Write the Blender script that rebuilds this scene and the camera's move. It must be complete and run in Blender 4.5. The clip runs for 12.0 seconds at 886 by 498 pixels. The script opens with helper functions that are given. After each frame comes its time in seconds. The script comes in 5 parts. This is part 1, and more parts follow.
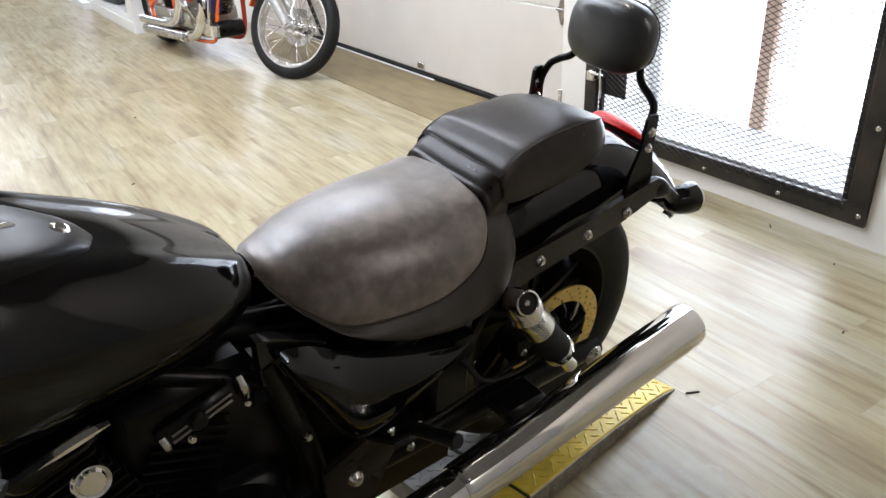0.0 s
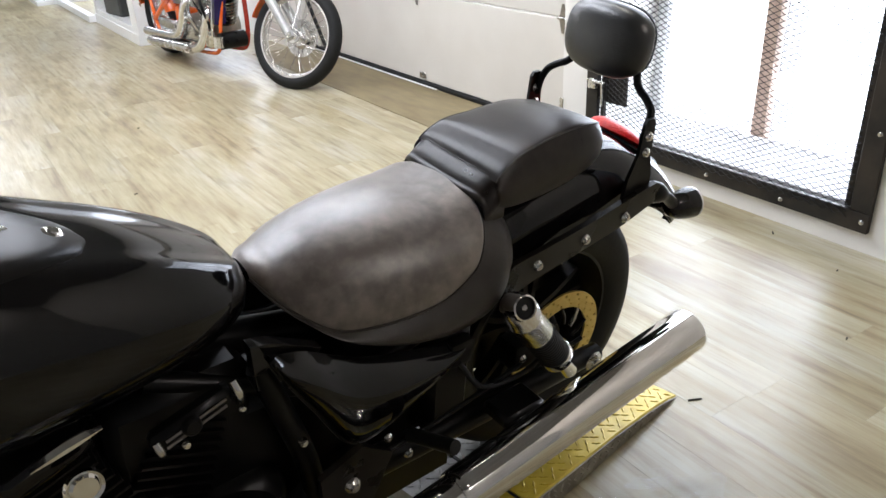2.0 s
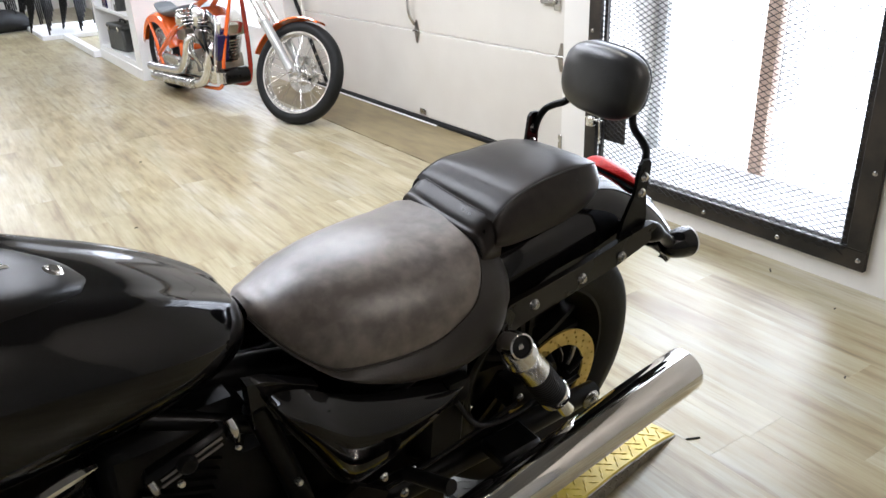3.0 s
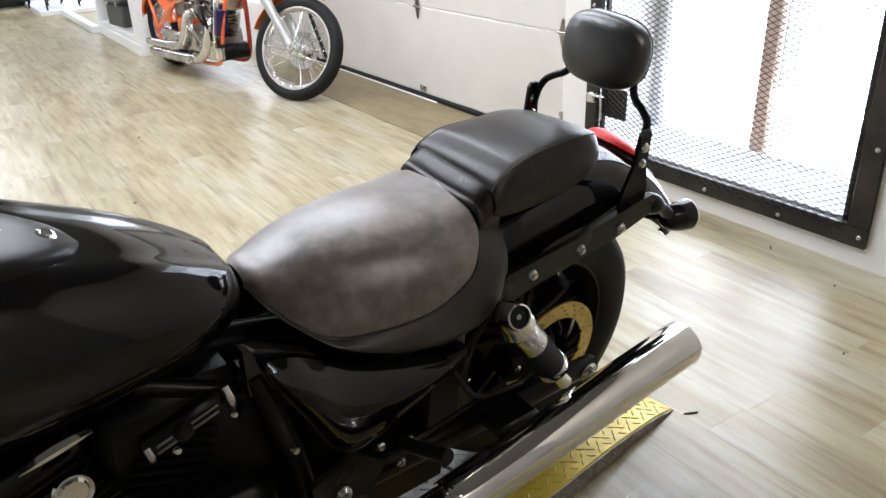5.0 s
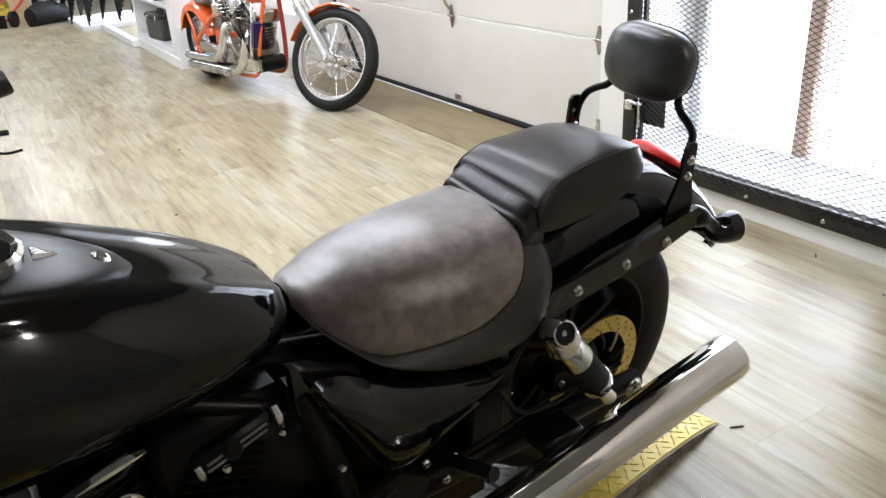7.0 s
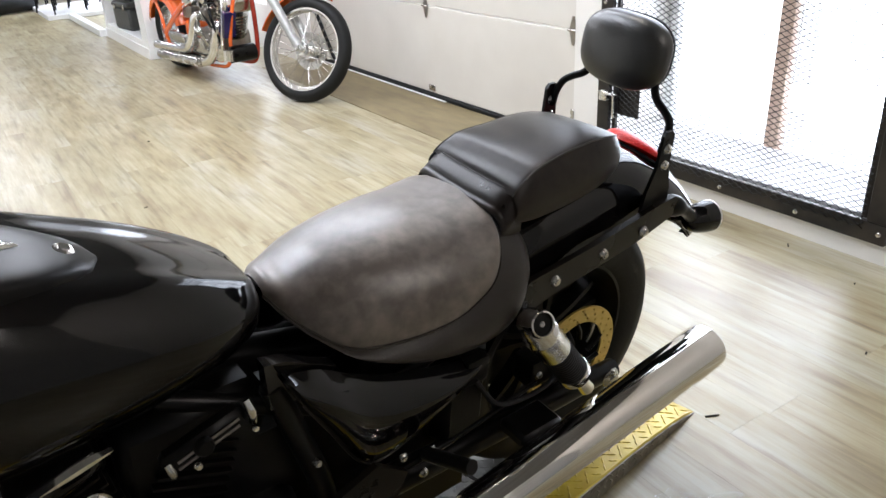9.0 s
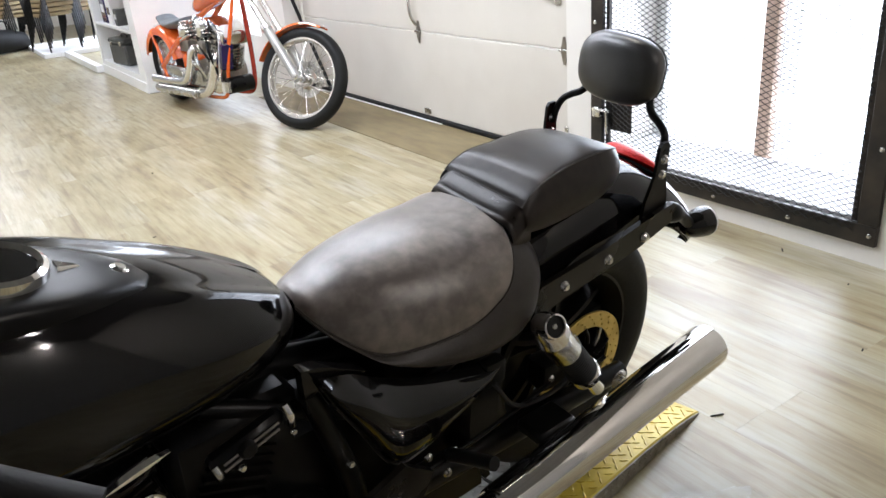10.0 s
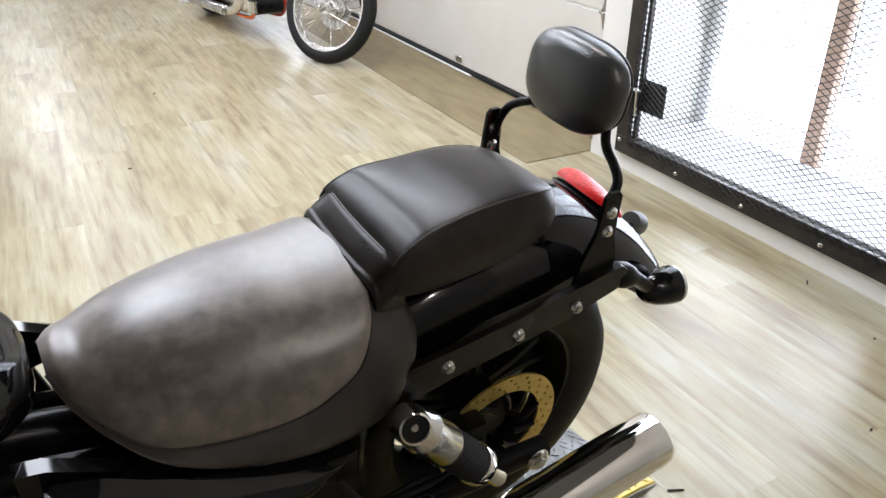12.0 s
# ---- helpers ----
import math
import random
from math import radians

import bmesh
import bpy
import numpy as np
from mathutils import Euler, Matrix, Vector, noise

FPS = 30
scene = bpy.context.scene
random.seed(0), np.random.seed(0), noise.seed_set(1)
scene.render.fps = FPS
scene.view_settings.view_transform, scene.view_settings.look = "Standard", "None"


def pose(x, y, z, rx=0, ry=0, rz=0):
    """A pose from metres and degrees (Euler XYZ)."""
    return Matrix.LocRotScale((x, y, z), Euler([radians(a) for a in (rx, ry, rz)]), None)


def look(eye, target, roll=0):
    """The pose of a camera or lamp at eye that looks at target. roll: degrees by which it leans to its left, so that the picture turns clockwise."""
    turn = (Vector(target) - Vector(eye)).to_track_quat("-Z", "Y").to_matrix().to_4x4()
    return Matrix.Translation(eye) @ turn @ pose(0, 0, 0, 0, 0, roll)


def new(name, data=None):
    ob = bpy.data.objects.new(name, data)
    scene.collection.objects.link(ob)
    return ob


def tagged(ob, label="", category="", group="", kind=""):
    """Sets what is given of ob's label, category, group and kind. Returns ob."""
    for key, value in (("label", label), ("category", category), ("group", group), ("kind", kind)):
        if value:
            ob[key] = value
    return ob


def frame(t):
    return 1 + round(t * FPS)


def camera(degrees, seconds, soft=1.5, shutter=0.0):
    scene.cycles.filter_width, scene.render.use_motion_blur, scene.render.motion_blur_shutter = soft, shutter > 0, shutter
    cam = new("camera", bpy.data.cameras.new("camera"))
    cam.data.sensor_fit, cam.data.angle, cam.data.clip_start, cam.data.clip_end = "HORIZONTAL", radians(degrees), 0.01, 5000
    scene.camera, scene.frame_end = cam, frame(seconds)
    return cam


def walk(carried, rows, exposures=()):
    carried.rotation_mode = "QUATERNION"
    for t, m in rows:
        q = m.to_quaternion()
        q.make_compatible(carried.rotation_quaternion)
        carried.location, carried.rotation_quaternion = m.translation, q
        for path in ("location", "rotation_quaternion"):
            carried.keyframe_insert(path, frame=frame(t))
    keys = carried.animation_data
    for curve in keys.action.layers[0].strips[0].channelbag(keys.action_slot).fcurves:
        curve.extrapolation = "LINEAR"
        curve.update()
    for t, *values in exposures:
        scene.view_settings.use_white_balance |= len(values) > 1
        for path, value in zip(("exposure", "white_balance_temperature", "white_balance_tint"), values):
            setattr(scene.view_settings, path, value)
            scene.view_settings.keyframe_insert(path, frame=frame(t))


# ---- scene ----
cam = camera(60.0, 12.0)
PATH = [
    (0, (0.134, 0.074, 1.34), (1.114, 1.564, 0.436), -2.1),
    (0.5, (0.142, 0.042, 1.37), (1.212, 1.549, 0.606), -2.7),
    (1, (0.147, 0.055, 1.336), (1.162, 1.529, 0.443), -1.7),
    (1.5, (0.151, 0.062, 1.319), (1.135, 1.518, 0.363), -1.6),
    (2, (0.145, 0.066, 1.329), (1.122, 1.573, 0.45), -2.5),
    (2.5, (0.146, 0.059, 1.337), (1.149, 1.581, 0.514), -2.0),
    (3, (0.145, 0.059, 1.341), (1.146, 1.594, 0.541), -2.1),
    (3.2, (0.145, 0.062, 1.334), (1.155, 1.589, 0.525), -2.0),
    (4.8, (0.148, 0.058, 1.328), (1.168, 1.574, 0.513), -2.6),
    (5, (0.149, 0.058, 1.321), (1.136, 1.577, 0.474), -1.9),
    (5.5, (0.159, 0.052, 1.32), (1.049, 1.648, 0.507), -3.7),
    (6, (0.174, 0.053, 1.333), (1.053, 1.667, 0.544), -4.5),
    (6.5, (0.156, 0.054, 1.337), (1.03, 1.664, 0.533), -3.6),
    (7, (0.14, 0.076, 1.336), (1.058, 1.647, 0.507), -3.4),
    (7.5, (0.149, 0.087, 1.328), (1.12, 1.616, 0.481), -3.5),
    (7.7, (0.149, 0.088, 1.324), (1.125, 1.625, 0.497), -3.4),
    (9.3, (0.145, 0.093, 1.325), (1.110, 1.623, 0.473), -2.7),
    (9.5, (0.133, 0.089, 1.342), (1.086, 1.654, 0.54), -3.3),
    (10, (0.072, 0.041, 1.345), (1.065, 1.582, 0.546), -4.8),
    (10.5, (0.045, 0.019, 1.339), (1.182, 1.407, 0.455), -2.3),
    (11, (0.221, 0.05, 1.31), (1.319, 1.432, 0.369), -5.1),
    (11.5, (0.409, 0.109, 1.351), (1.308, 1.626, 0.407), 0.9),
    (12, (0.515, 0.223, 1.357), (1.352, 1.772, 0.408), 0.7),
]
walk(cam, [(t, look(eye, target, roll)) for t, eye, target, roll in PATH], exposures=[(0.0, 0.28, 5880, 13), (12.0, 0.28, 5880, 13)])

# ---- world and light ----
world = bpy.data.worlds.new("sky")
scene.world = world
world.use_nodes = True
wn = world.node_tree
sky = wn.nodes.new("ShaderNodeTexSky")
sky.sky_type, sky.sun_disc, sky.sun_elevation, sky.sun_rotation = "NISHITA", False, radians(38), radians(70)
wn.nodes["Background"].inputs["Strength"].default_value = 0.15
wn.links.new(sky.outputs["Color"], wn.nodes["Background"].inputs["Color"])


def lamp(name, kind, m, power, colour, **sizes):
    data = bpy.data.lights.new(name, kind)
    data.energy, data.color = power, colour
    if kind == "AREA":
        data.shape, data.size, data.size_y = "RECTANGLE", sizes["w"], sizes["h"]
    elif kind == "POINT":
        data.shadow_soft_size = sizes["r"]
    else:
        data.angle = radians(sizes["angle"])
    ob = new(name, data)
    ob.matrix_world = m
    return ob


WINDOW_W = 37
lamp("sun", "SUN", look((3, 14, 14), (3, 4, 0)), 4.0, (1, 0.98, 0.95), angle=12)
lamp("window_light", "AREA", look((2.93, 2.08, 1.35), (1.0, 2.08, 0.55)), WINDOW_W, (0.92, 0.96, 1.0), w=1.36, h=2.2)
lamp("side_window_light", "AREA", look((2.80, 8.3, 1.3), (1.0, 7.4, 0.6)), 9, (0.9, 0.95, 1.0), w=1.8, h=2.0)
lamp("far_window_light", "AREA", look((2.78, 12.0, 1.2), (0.2, 11.2, 0.2)), 100, (0.85, 0.92, 1.0), w=1.6, h=1.6)
# x, y and power of the ceiling panels and of the bare bulbs
# The panels are unseen fixtures, added for fill and for sheen on the saddle.
PANELS = [(0.3, 2.7, 25), (1.6, 2.9, 21), (0.3, 4.3, 23), (1.6, 4.4, 22), (-0.9, 6.0, 15), (1.6, 6.2, 19), (0.9, 8.6, 19), (-1.7, 7.6, 24), (0.5, 12.3, 52)]
BULBS = [(1.45, 1.6, 9), (-1.1, 6.9, 30), (1.3, -0.7, 17), (1.7, -1.55, 22)]


# ---- materials ----
def mat(name, a, b=None, rough=0.5, metal=0.0, scale=12.0, stretch=(1, 1, 1), bump=0.0, bscale=60.0, coat=0.0, rvar=0.12, spec=0.5, per="", tone=0.0, detail=5.0):
    """A surface whose colour wanders between a and b at two scales, with relief. per: vary from piece to piece."""
    m = bpy.data.materials.new(name)
    m.use_nodes = True
    n, l = m.node_tree.nodes, m.node_tree.links
    p = n["Principled BSDF"]
    b = b or tuple(c * 0.8 for c in a)
    co = n.new("ShaderNodeTexCoord")
    mp = n.new("ShaderNodeMapping")
    mp.inputs["Scale"].default_value = stretch
    vec = co.outputs["Object"]
    rnd = None
    if per:
        src = n.new("ShaderNodeObjectInfo" if per == "object" else "ShaderNodeNewGeometry")
        rnd = src.outputs["Random" if per == "object" else "Random Per Island"]
        sc = n.new("ShaderNodeMath")
        sc.operation = "MULTIPLY"
        sc.inputs[1].default_value = 53.0
        l.new(rnd, sc.inputs[0])
        ad = n.new("ShaderNodeVectorMath")
        l.new(vec, ad.inputs[0])
        l.new(sc.outputs[0], ad.inputs[1])
        vec = ad.outputs[0]
    l.new(vec, mp.inputs["Vector"])
    n1 = n.new("ShaderNodeTexNoise")
    n1.inputs["Scale"].default_value, n1.inputs["Detail"].default_value = scale, detail
    n2 = n.new("ShaderNodeTexNoise")
    n2.inputs["Scale"].default_value, n2.inputs["Detail"].default_value = scale * 0.17, 3.0
    for t in (n1, n2):
        l.new(mp.outputs[0], t.inputs["Vector"])
    mean = n.new("ShaderNodeMath")
    mean.operation = "MULTIPLY_ADD"
    mean.inputs[1].default_value = 0.6
    l.new(n1.outputs["Fac"], mean.inputs[0])
    half = n.new("ShaderNodeMath")
    half.operation = "MULTIPLY"
    half.inputs[1].default_value = 0.4
    l.new(n2.outputs["Fac"], half.inputs[0])
    l.new(half.outputs[0], mean.inputs[2])
    ramp = n.new("ShaderNodeValToRGB")
    ramp.color_ramp.elements[0].position, ramp.color_ramp.elements[1].position = 0.36, 0.64
    ramp.color_ramp.elements[0].color, ramp.color_ramp.elements[1].color = (*a, 1), (*b, 1)
    l.new(mean.outputs[0], ramp.inputs[0])
    colour = ramp.outputs[0]
    if rnd is not None and tone:
        hv = n.new("ShaderNodeHueSaturation")
        mr = n.new("ShaderNodeMapRange")
        mr.inputs["To Min"].default_value, mr.inputs["To Max"].default_value = 1 - tone, 1 + tone
        l.new(rnd, mr.inputs["Value"])
        l.new(mr.outputs[0], hv.inputs["Value"])
        l.new(colour, hv.inputs["Color"])
        colour = hv.outputs[0]
    l.new(colour, p.inputs["Base Color"])
    p.inputs["Specular IOR Level"].default_value = 0.7
    rr = n.new("ShaderNodeMapRange")
    rr.inputs["To Min"].default_value, rr.inputs["To Max"].default_value = rough * (1 - rvar), min(1, rough * (1 + rvar))
    l.new(mean.outputs[0], rr.inputs["Value"])
    rr.inputs["From Min"].default_value, rr.inputs["From Max"].default_value = 0.3, 0.7
    l.new(rr.outputs[0], p.inputs["Roughness"])
    p.inputs["Metallic"].default_value, p.inputs["Coat Weight"].default_value = metal, coat
    p.inputs["Coat Roughness"].default_value = 0.03
    p.inputs["Specular IOR Level"].default_value = spec
    if bump:
        n3 = n.new("ShaderNodeTexNoise")
        n3.inputs["Scale"].default_value, n3.inputs["Detail"].default_value = bscale, 4.0
        l.new(mp.outputs[0], n3.inputs["Vector"])
        bp = n.new("ShaderNodeBump")
        bp.inputs["Strength"].default_value, bp.inputs["Distance"].default_value = bump, 0.004
        l.new(n3.outputs["Fac"], bp.inputs["Height"])
        l.new(bp.outputs[0], p.inputs["Normal"])
    return m


def glow(name, colour, strength):
    m = bpy.data.materials.new(name)
    m.use_nodes = True
    p = m.node_tree.nodes["Principled BSDF"]
    p.inputs["Base Color"].default_value = (*colour, 1)
    p.inputs["Emission Color"].default_value, p.inputs["Emission Strength"].default_value = (*colour, 1), strength
    return m


def clear(name, colour, rough=0.02):
    m = bpy.data.materials.new(name)
    m.use_nodes = True
    p = m.node_tree.nodes["Principled BSDF"]
    p.inputs["Base Color"].default_value, p.inputs["Roughness"].default_value = (*colour, 1), rough
    p.inputs["Transmission Weight"].default_value, p.inputs["IOR"].default_value = 1.0, 1.45
    return m




def plank_mat(name, per):
    """Washed oak print: streaks along the plank, each plank leaning to tan, straw or grey."""
    m = bpy.data.materials.new(name)
    m.use_nodes = True
    n, l = m.node_tree.nodes, m.node_tree.links
    p = n["Principled BSDF"]
    src = n.new("ShaderNodeObjectInfo" if per == "object" else "ShaderNodeNewGeometry")
    rnd = src.outputs["Random" if per == "object" else "Random Per Island"]
    co = n.new("ShaderNodeTexCoord")
    off = n.new("ShaderNodeMath")
    off.operation, off.inputs[1].default_value = "MULTIPLY", 71.0
    l.new(rnd, off.inputs[0])
    ad = n.new("ShaderNodeVectorMath")
    l.new(co.outputs["Object"], ad.inputs[0])
    l.new(off.outputs[0], ad.inputs[1])

    def tex(scale, stretch, detail, rough=0.55):
        mp = n.new("ShaderNodeMapping")
        mp.inputs["Scale"].default_value = stretch
        l.new(ad.outputs[0], mp.inputs["Vector"])
        t = n.new("ShaderNodeTexNoise")
        t.inputs["Scale"].default_value, t.inputs["Detail"].default_value, t.inputs["Roughness"].default_value = scale, detail, rough
        l.new(mp.outputs[0], t.inputs["Vector"])
        return t.outputs["Fac"]

    def ramp(fac, stops):
        r = n.new("ShaderNodeValToRGB")
        e = r.color_ramp.elements
        e[0].position, e[0].color = stops[0][0], (*stops[0][1], 1)
        e[1].position, e[1].color = stops[-1][0], (*stops[-1][1], 1)
        for q, c in stops[1:-1]:
            k = e.new(q)
            k.color = (*c, 1)
        l.new(fac, r.inputs[0])
        return r.outputs[0]

    def mix(kind, fac, a, b):
        x = n.new("ShaderNodeMix")
        x.data_type, x.blend_type = "RGBA", kind
        x.inputs[0].default_value = fac
        l.new(a, x.inputs[6])
        l.new(b, x.inputs[7])
        return x.outputs[2]

    wide = ramp(tex(2.1, (2.4, 0.62, 1), 5), [(0.26, (0.250, 0.196, 0.116)), (0.44, (0.400, 0.346, 0.208)), (0.56, (0.455, 0.416, 0.278)), (0.70, (0.505, 0.488, 0.400))])
    grain = ramp(tex(4.6, (7.0, 0.55, 1), 7, 0.60), [(0.30, (0.50, 0.43, 0.35)), (0.46, (0.84, 0.80, 0.73)), (0.62, (1.0, 1.0, 1.0))])
    pores = ramp(tex(26.0, (7.0, 0.25, 1), 4), [(0.30, (0.88, 0.86, 0.83)), (0.60, (1, 1, 1))])
    knots = ramp(tex(3.0, (2.6, 0.7, 1), 2), [(0.25, (0.76, 0.70, 0.62)), (0.40, (1, 1, 1))])
    col = mix("MULTIPLY", 0.9, mix("MULTIPLY", 0.8, mix("MULTIPLY", 0.9, wide, grain), pores), knots)
    hv = n.new("ShaderNodeHueSaturation")
    mr = n.new("ShaderNodeMapRange")
    mr.inputs["To Min"].default_value, mr.inputs["To Max"].default_value = 0.86, 0.97
    l.new(rnd, mr.inputs["Value"])
    l.new(mr.outputs[0], hv.inputs["Value"])
    l.new(col, hv.inputs["Color"])
    l.new(hv.outputs[0], p.inputs["Base Color"])
    p.inputs["Specular IOR Level"].default_value = 0.7
    rr = n.new("ShaderNodeMapRange")
    rr.inputs["To Min"].default_value, rr.inputs["To Max"].default_value = 0.27, 0.41
    l.new(tex(6, (1, 1, 1), 4), rr.inputs["Value"])
    l.new(rr.outputs[0], p.inputs["Roughness"])
    bp = n.new("ShaderNodeBump")
    bp.inputs["Strength"].default_value, bp.inputs["Distance"].default_value = 0.05, 0.003
    l.new(tex(18, (6, 0.5, 1), 4), bp.inputs["Height"])
    l.new(bp.outputs[0], p.inputs["Normal"])
    return m


M_PLANK = plank_mat("washed_oak_vinyl", "object")
M_PLANKS = plank_mat("washed_oak_vinyl_far", "island")
M_SUB = mat("subfloor", (0.12, 0.10, 0.07), rough=0.8)
M_WALL = mat("painted_wall", (0.74, 0.72, 0.68), (0.80, 0.78, 0.74), rough=0.55, scale=3, bump=0.05, bscale=90)
M_CEIL = mat("ceiling_paint", (0.12, 0.12, 0.118), (0.17, 0.168, 0.165), rough=0.8, scale=3)
M_DARKWALL = mat("grey_wall_paint", (0.30, 0.296, 0.288), (0.37, 0.364, 0.352), rough=0.7, scale=3)
M_DOOR = mat("door_enamel", (0.62, 0.588, 0.53), (0.68, 0.653, 0.595), rough=0.42, scale=2.5, bump=0.04, bscale=40)
M_WHITE = mat("white_laminate", (0.78, 0.78, 0.78), (0.84, 0.84, 0.83), rough=0.35, scale=4)
M_RUBBER = mat("black_rubber", (0.004, 0.004, 0.004), (0.009, 0.0088, 0.0085), rough=0.62, scale=30, bump=0.1, bscale=120, spec=0.3)


def vinyl(name, dark, light, rough, sheen, spec=0.85):
    """Worn seat vinyl: cloudy scuffs in tone and gloss, pebble grain, a dusty sheen."""
    m = mat(name, dark, light, rough=rough, scale=42, detail=11, rvar=0.22, bump=0.05, bscale=420, spec=spec)
    p = m.node_tree.nodes["Principled BSDF"]
    p.inputs["Sheen Weight"].default_value, p.inputs["Sheen Roughness"].default_value = sheen, 0.45
    p.inputs["Sheen Tint"].default_value = (0.9, 0.88, 0.86, 1)
    for q in m.node_tree.nodes:
        if q.bl_idname == "ShaderNodeValToRGB":
            q.color_ramp.elements[0].position, q.color_ramp.elements[1].position = 0.38, 0.62
        if q.bl_idname == "ShaderNodeTexNoise":
            q.inputs["Distortion"].default_value = 0.15
    return m


# Saddle top: reflected sheen is put into its base, so paler than skirt and pillion.
M_LEATHER_SHEEN = vinyl("saddle_vinyl_with_sheen", (0.086, 0.067, 0.054), (0.196, 0.165, 0.140), 0.37, 0.55, 0.9)
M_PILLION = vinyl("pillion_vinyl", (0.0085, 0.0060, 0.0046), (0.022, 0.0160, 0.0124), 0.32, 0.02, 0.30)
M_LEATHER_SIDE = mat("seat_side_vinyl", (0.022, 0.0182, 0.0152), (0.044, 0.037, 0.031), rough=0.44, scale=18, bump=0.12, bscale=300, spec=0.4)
M_GLOSS = mat("gloss_black_paint", (0.003, 0.003, 0.0032), (0.0045, 0.004, 0.004), rough=0.07, scale=6, spec=0.38)
M_SATIN = mat("satin_black_steel", (0.002, 0.002, 0.002), (0.005, 0.0047, 0.0044), rough=0.30, scale=25, bump=0.03, spec=0.2)
M_STRUT = mat("worn_dark_strut", (0.004, 0.0034, 0.0028), (0.011, 0.0088, 0.0066), rough=0.28, scale=14, spec=0.3)
M_CHROME = mat("chrome", (0.78, 0.76, 0.73), (0.86, 0.85, 0.83), rough=0.07, metal=1, scale=8)
M_POLISH = mat("polished_alloy", (0.70, 0.69, 0.67), (0.84, 0.83, 0.81), rough=0.20, metal=1, scale=14)
M_STEEL = mat("brushed_steel", (0.50, 0.49, 0.47), (0.62, 0.61, 0.58), rough=0.26, metal=1, scale=20)
M_ALLOY = mat("cast_alloy", (0.26, 0.235, 0.205), (0.38, 0.35, 0.31), rough=0.36, metal=1, scale=25, bump=0.05)
M_DISC = mat("gold_brake_disc", (0.50, 0.36, 0.09), (0.66, 0.50, 0.16), rough=0.34, metal=0.75, scale=40, stretch=(1, 1, 1))
M_RIM = mat("black_wheel_paint", (0.003, 0.0028, 0.0025), (0.006, 0.0055, 0.005), rough=0.42, scale=20, spec=0.2)
M_RED = mat("red_lens", (0.55, 0.006, 0.005), (0.80, 0.03, 0.02), rough=0.34, scale=90, bump=0.5, bscale=160, spec=0.3)
M_YELLOW = mat("worn_yellow_paint", (0.46, 0.325, 0.012), (0.66, 0.50, 0.05), rough=0.34, scale=18, bump=0.06, metal=0.1)
# Bare metal of the ramp side, with the shade on it put into the colour.
M_PLATE = mat("bare_tread_plate_shaded", (0.20, 0.182, 0.146), (0.38, 0.355, 0.305), rough=0.36, metal=0.85, scale=22, bump=0.05)
M_PLATE_DARK = mat("grey_tread_plate", (0.11, 0.11, 0.11), (0.24, 0.24, 0.235), rough=0.40, metal=0.6, scale=20, bump=0.05)
M_GATE = mat("dark_gate_steel", (0.016, 0.015, 0.014), (0.055, 0.044, 0.034), rough=0.45, metal=0.4, scale=9, bump=0.08)
M_WIRE = mat("blackened_wire", (0.010, 0.010, 0.010), (0.020, 0.019, 0.018), rough=0.6, spec=0.2)
M_WOOD = mat("brown_mullion", (0.40, 0.27, 0.20), (0.55, 0.41, 0.32), rough=0.6, scale=6, stretch=(6, 6, 0.6), bump=0.1)
M_GROUND = mat("pale_concrete", (0.74, 0.74, 0.74), (0.84, 0.84, 0.83), rough=0.8, scale=2)
M_SILL = mat("weathered_sill", (0.46, 0.46, 0.455), (0.80, 0.80, 0.79), rough=0.7, scale=7, bump=0.08)
M_ORANGE = mat("orange_frame_paint", (0.72, 0.105, 0.012), (0.82, 0.15, 0.02), rough=0.16, scale=6, coat=1.0)
M_REDPAINT = mat("red_tube_paint", (0.34, 0.025, 0.012), (0.46, 0.04, 0.02), rough=0.22, scale=6, coat=0.8)
M_GREYSEAT = mat("grey_seat_vinyl", (0.10, 0.115, 0.13), (0.17, 0.19, 0.21), rough=0.5, scale=14)
M_PURPLE = mat("purple_paint", (0.008, 0.005, 0.045), (0.02, 0.011, 0.10), rough=0.25, scale=10, coat=0.6)
M_SLIDER = mat("satin_silver_paint", (0.36, 0.36, 0.345), (0.46, 0.46, 0.44), rough=0.3, metal=0.3, scale=20)
M_TOOL = mat("dark_grey_plastic", (0.045, 0.047, 0.045), (0.085, 0.088, 0.082), rough=0.5, scale=14)
M_SNOW = glow("overcast_daylight", (0.97, 0.985, 1.0), 3.0)
M_GLASS = clear("window_glass", (0.97, 0.98, 0.98))
# Clear lens coloured white in place of the window light it catches.
M_LENS = mat("window_lit_clear_lens", (0.70, 0.70, 0.70), (0.82, 0.82, 0.81), rough=0.12, scale=60)
M_FABRIC = mat("tan_chair_fabric", (0.20, 0.15, 0.08), (0.30, 0.22, 0.11), rough=0.85, scale=40)
M_BOARD = mat("brown_board", (0.15, 0.112, 0.052), (0.265, 0.212, 0.112), rough=0.5, scale=7, stretch=(2, 0.6, 1), bump=0.06)
M_DIRT = mat("dark_debris", (0.03, 0.025, 0.02), rough=0.8)
M_CARD = mat("cardboard", (0.42, 0.29, 0.15), (0.52, 0.38, 0.21), rough=0.75, scale=8)
M_REDCLOTH = mat("red_plastic", (0.42, 0.04, 0.03), (0.55, 0.07, 0.05), rough=0.5)
M_PANEL = glow("panel_diffuser", (1.0, 0.97, 0.92), 4.0)
M_FILM = clear("thin_plastic_film", (0.95, 0.94, 0.92), 0.12)
M_FILM.node_tree.nodes["Principled BSDF"].inputs["Alpha"].default_value = 0.22


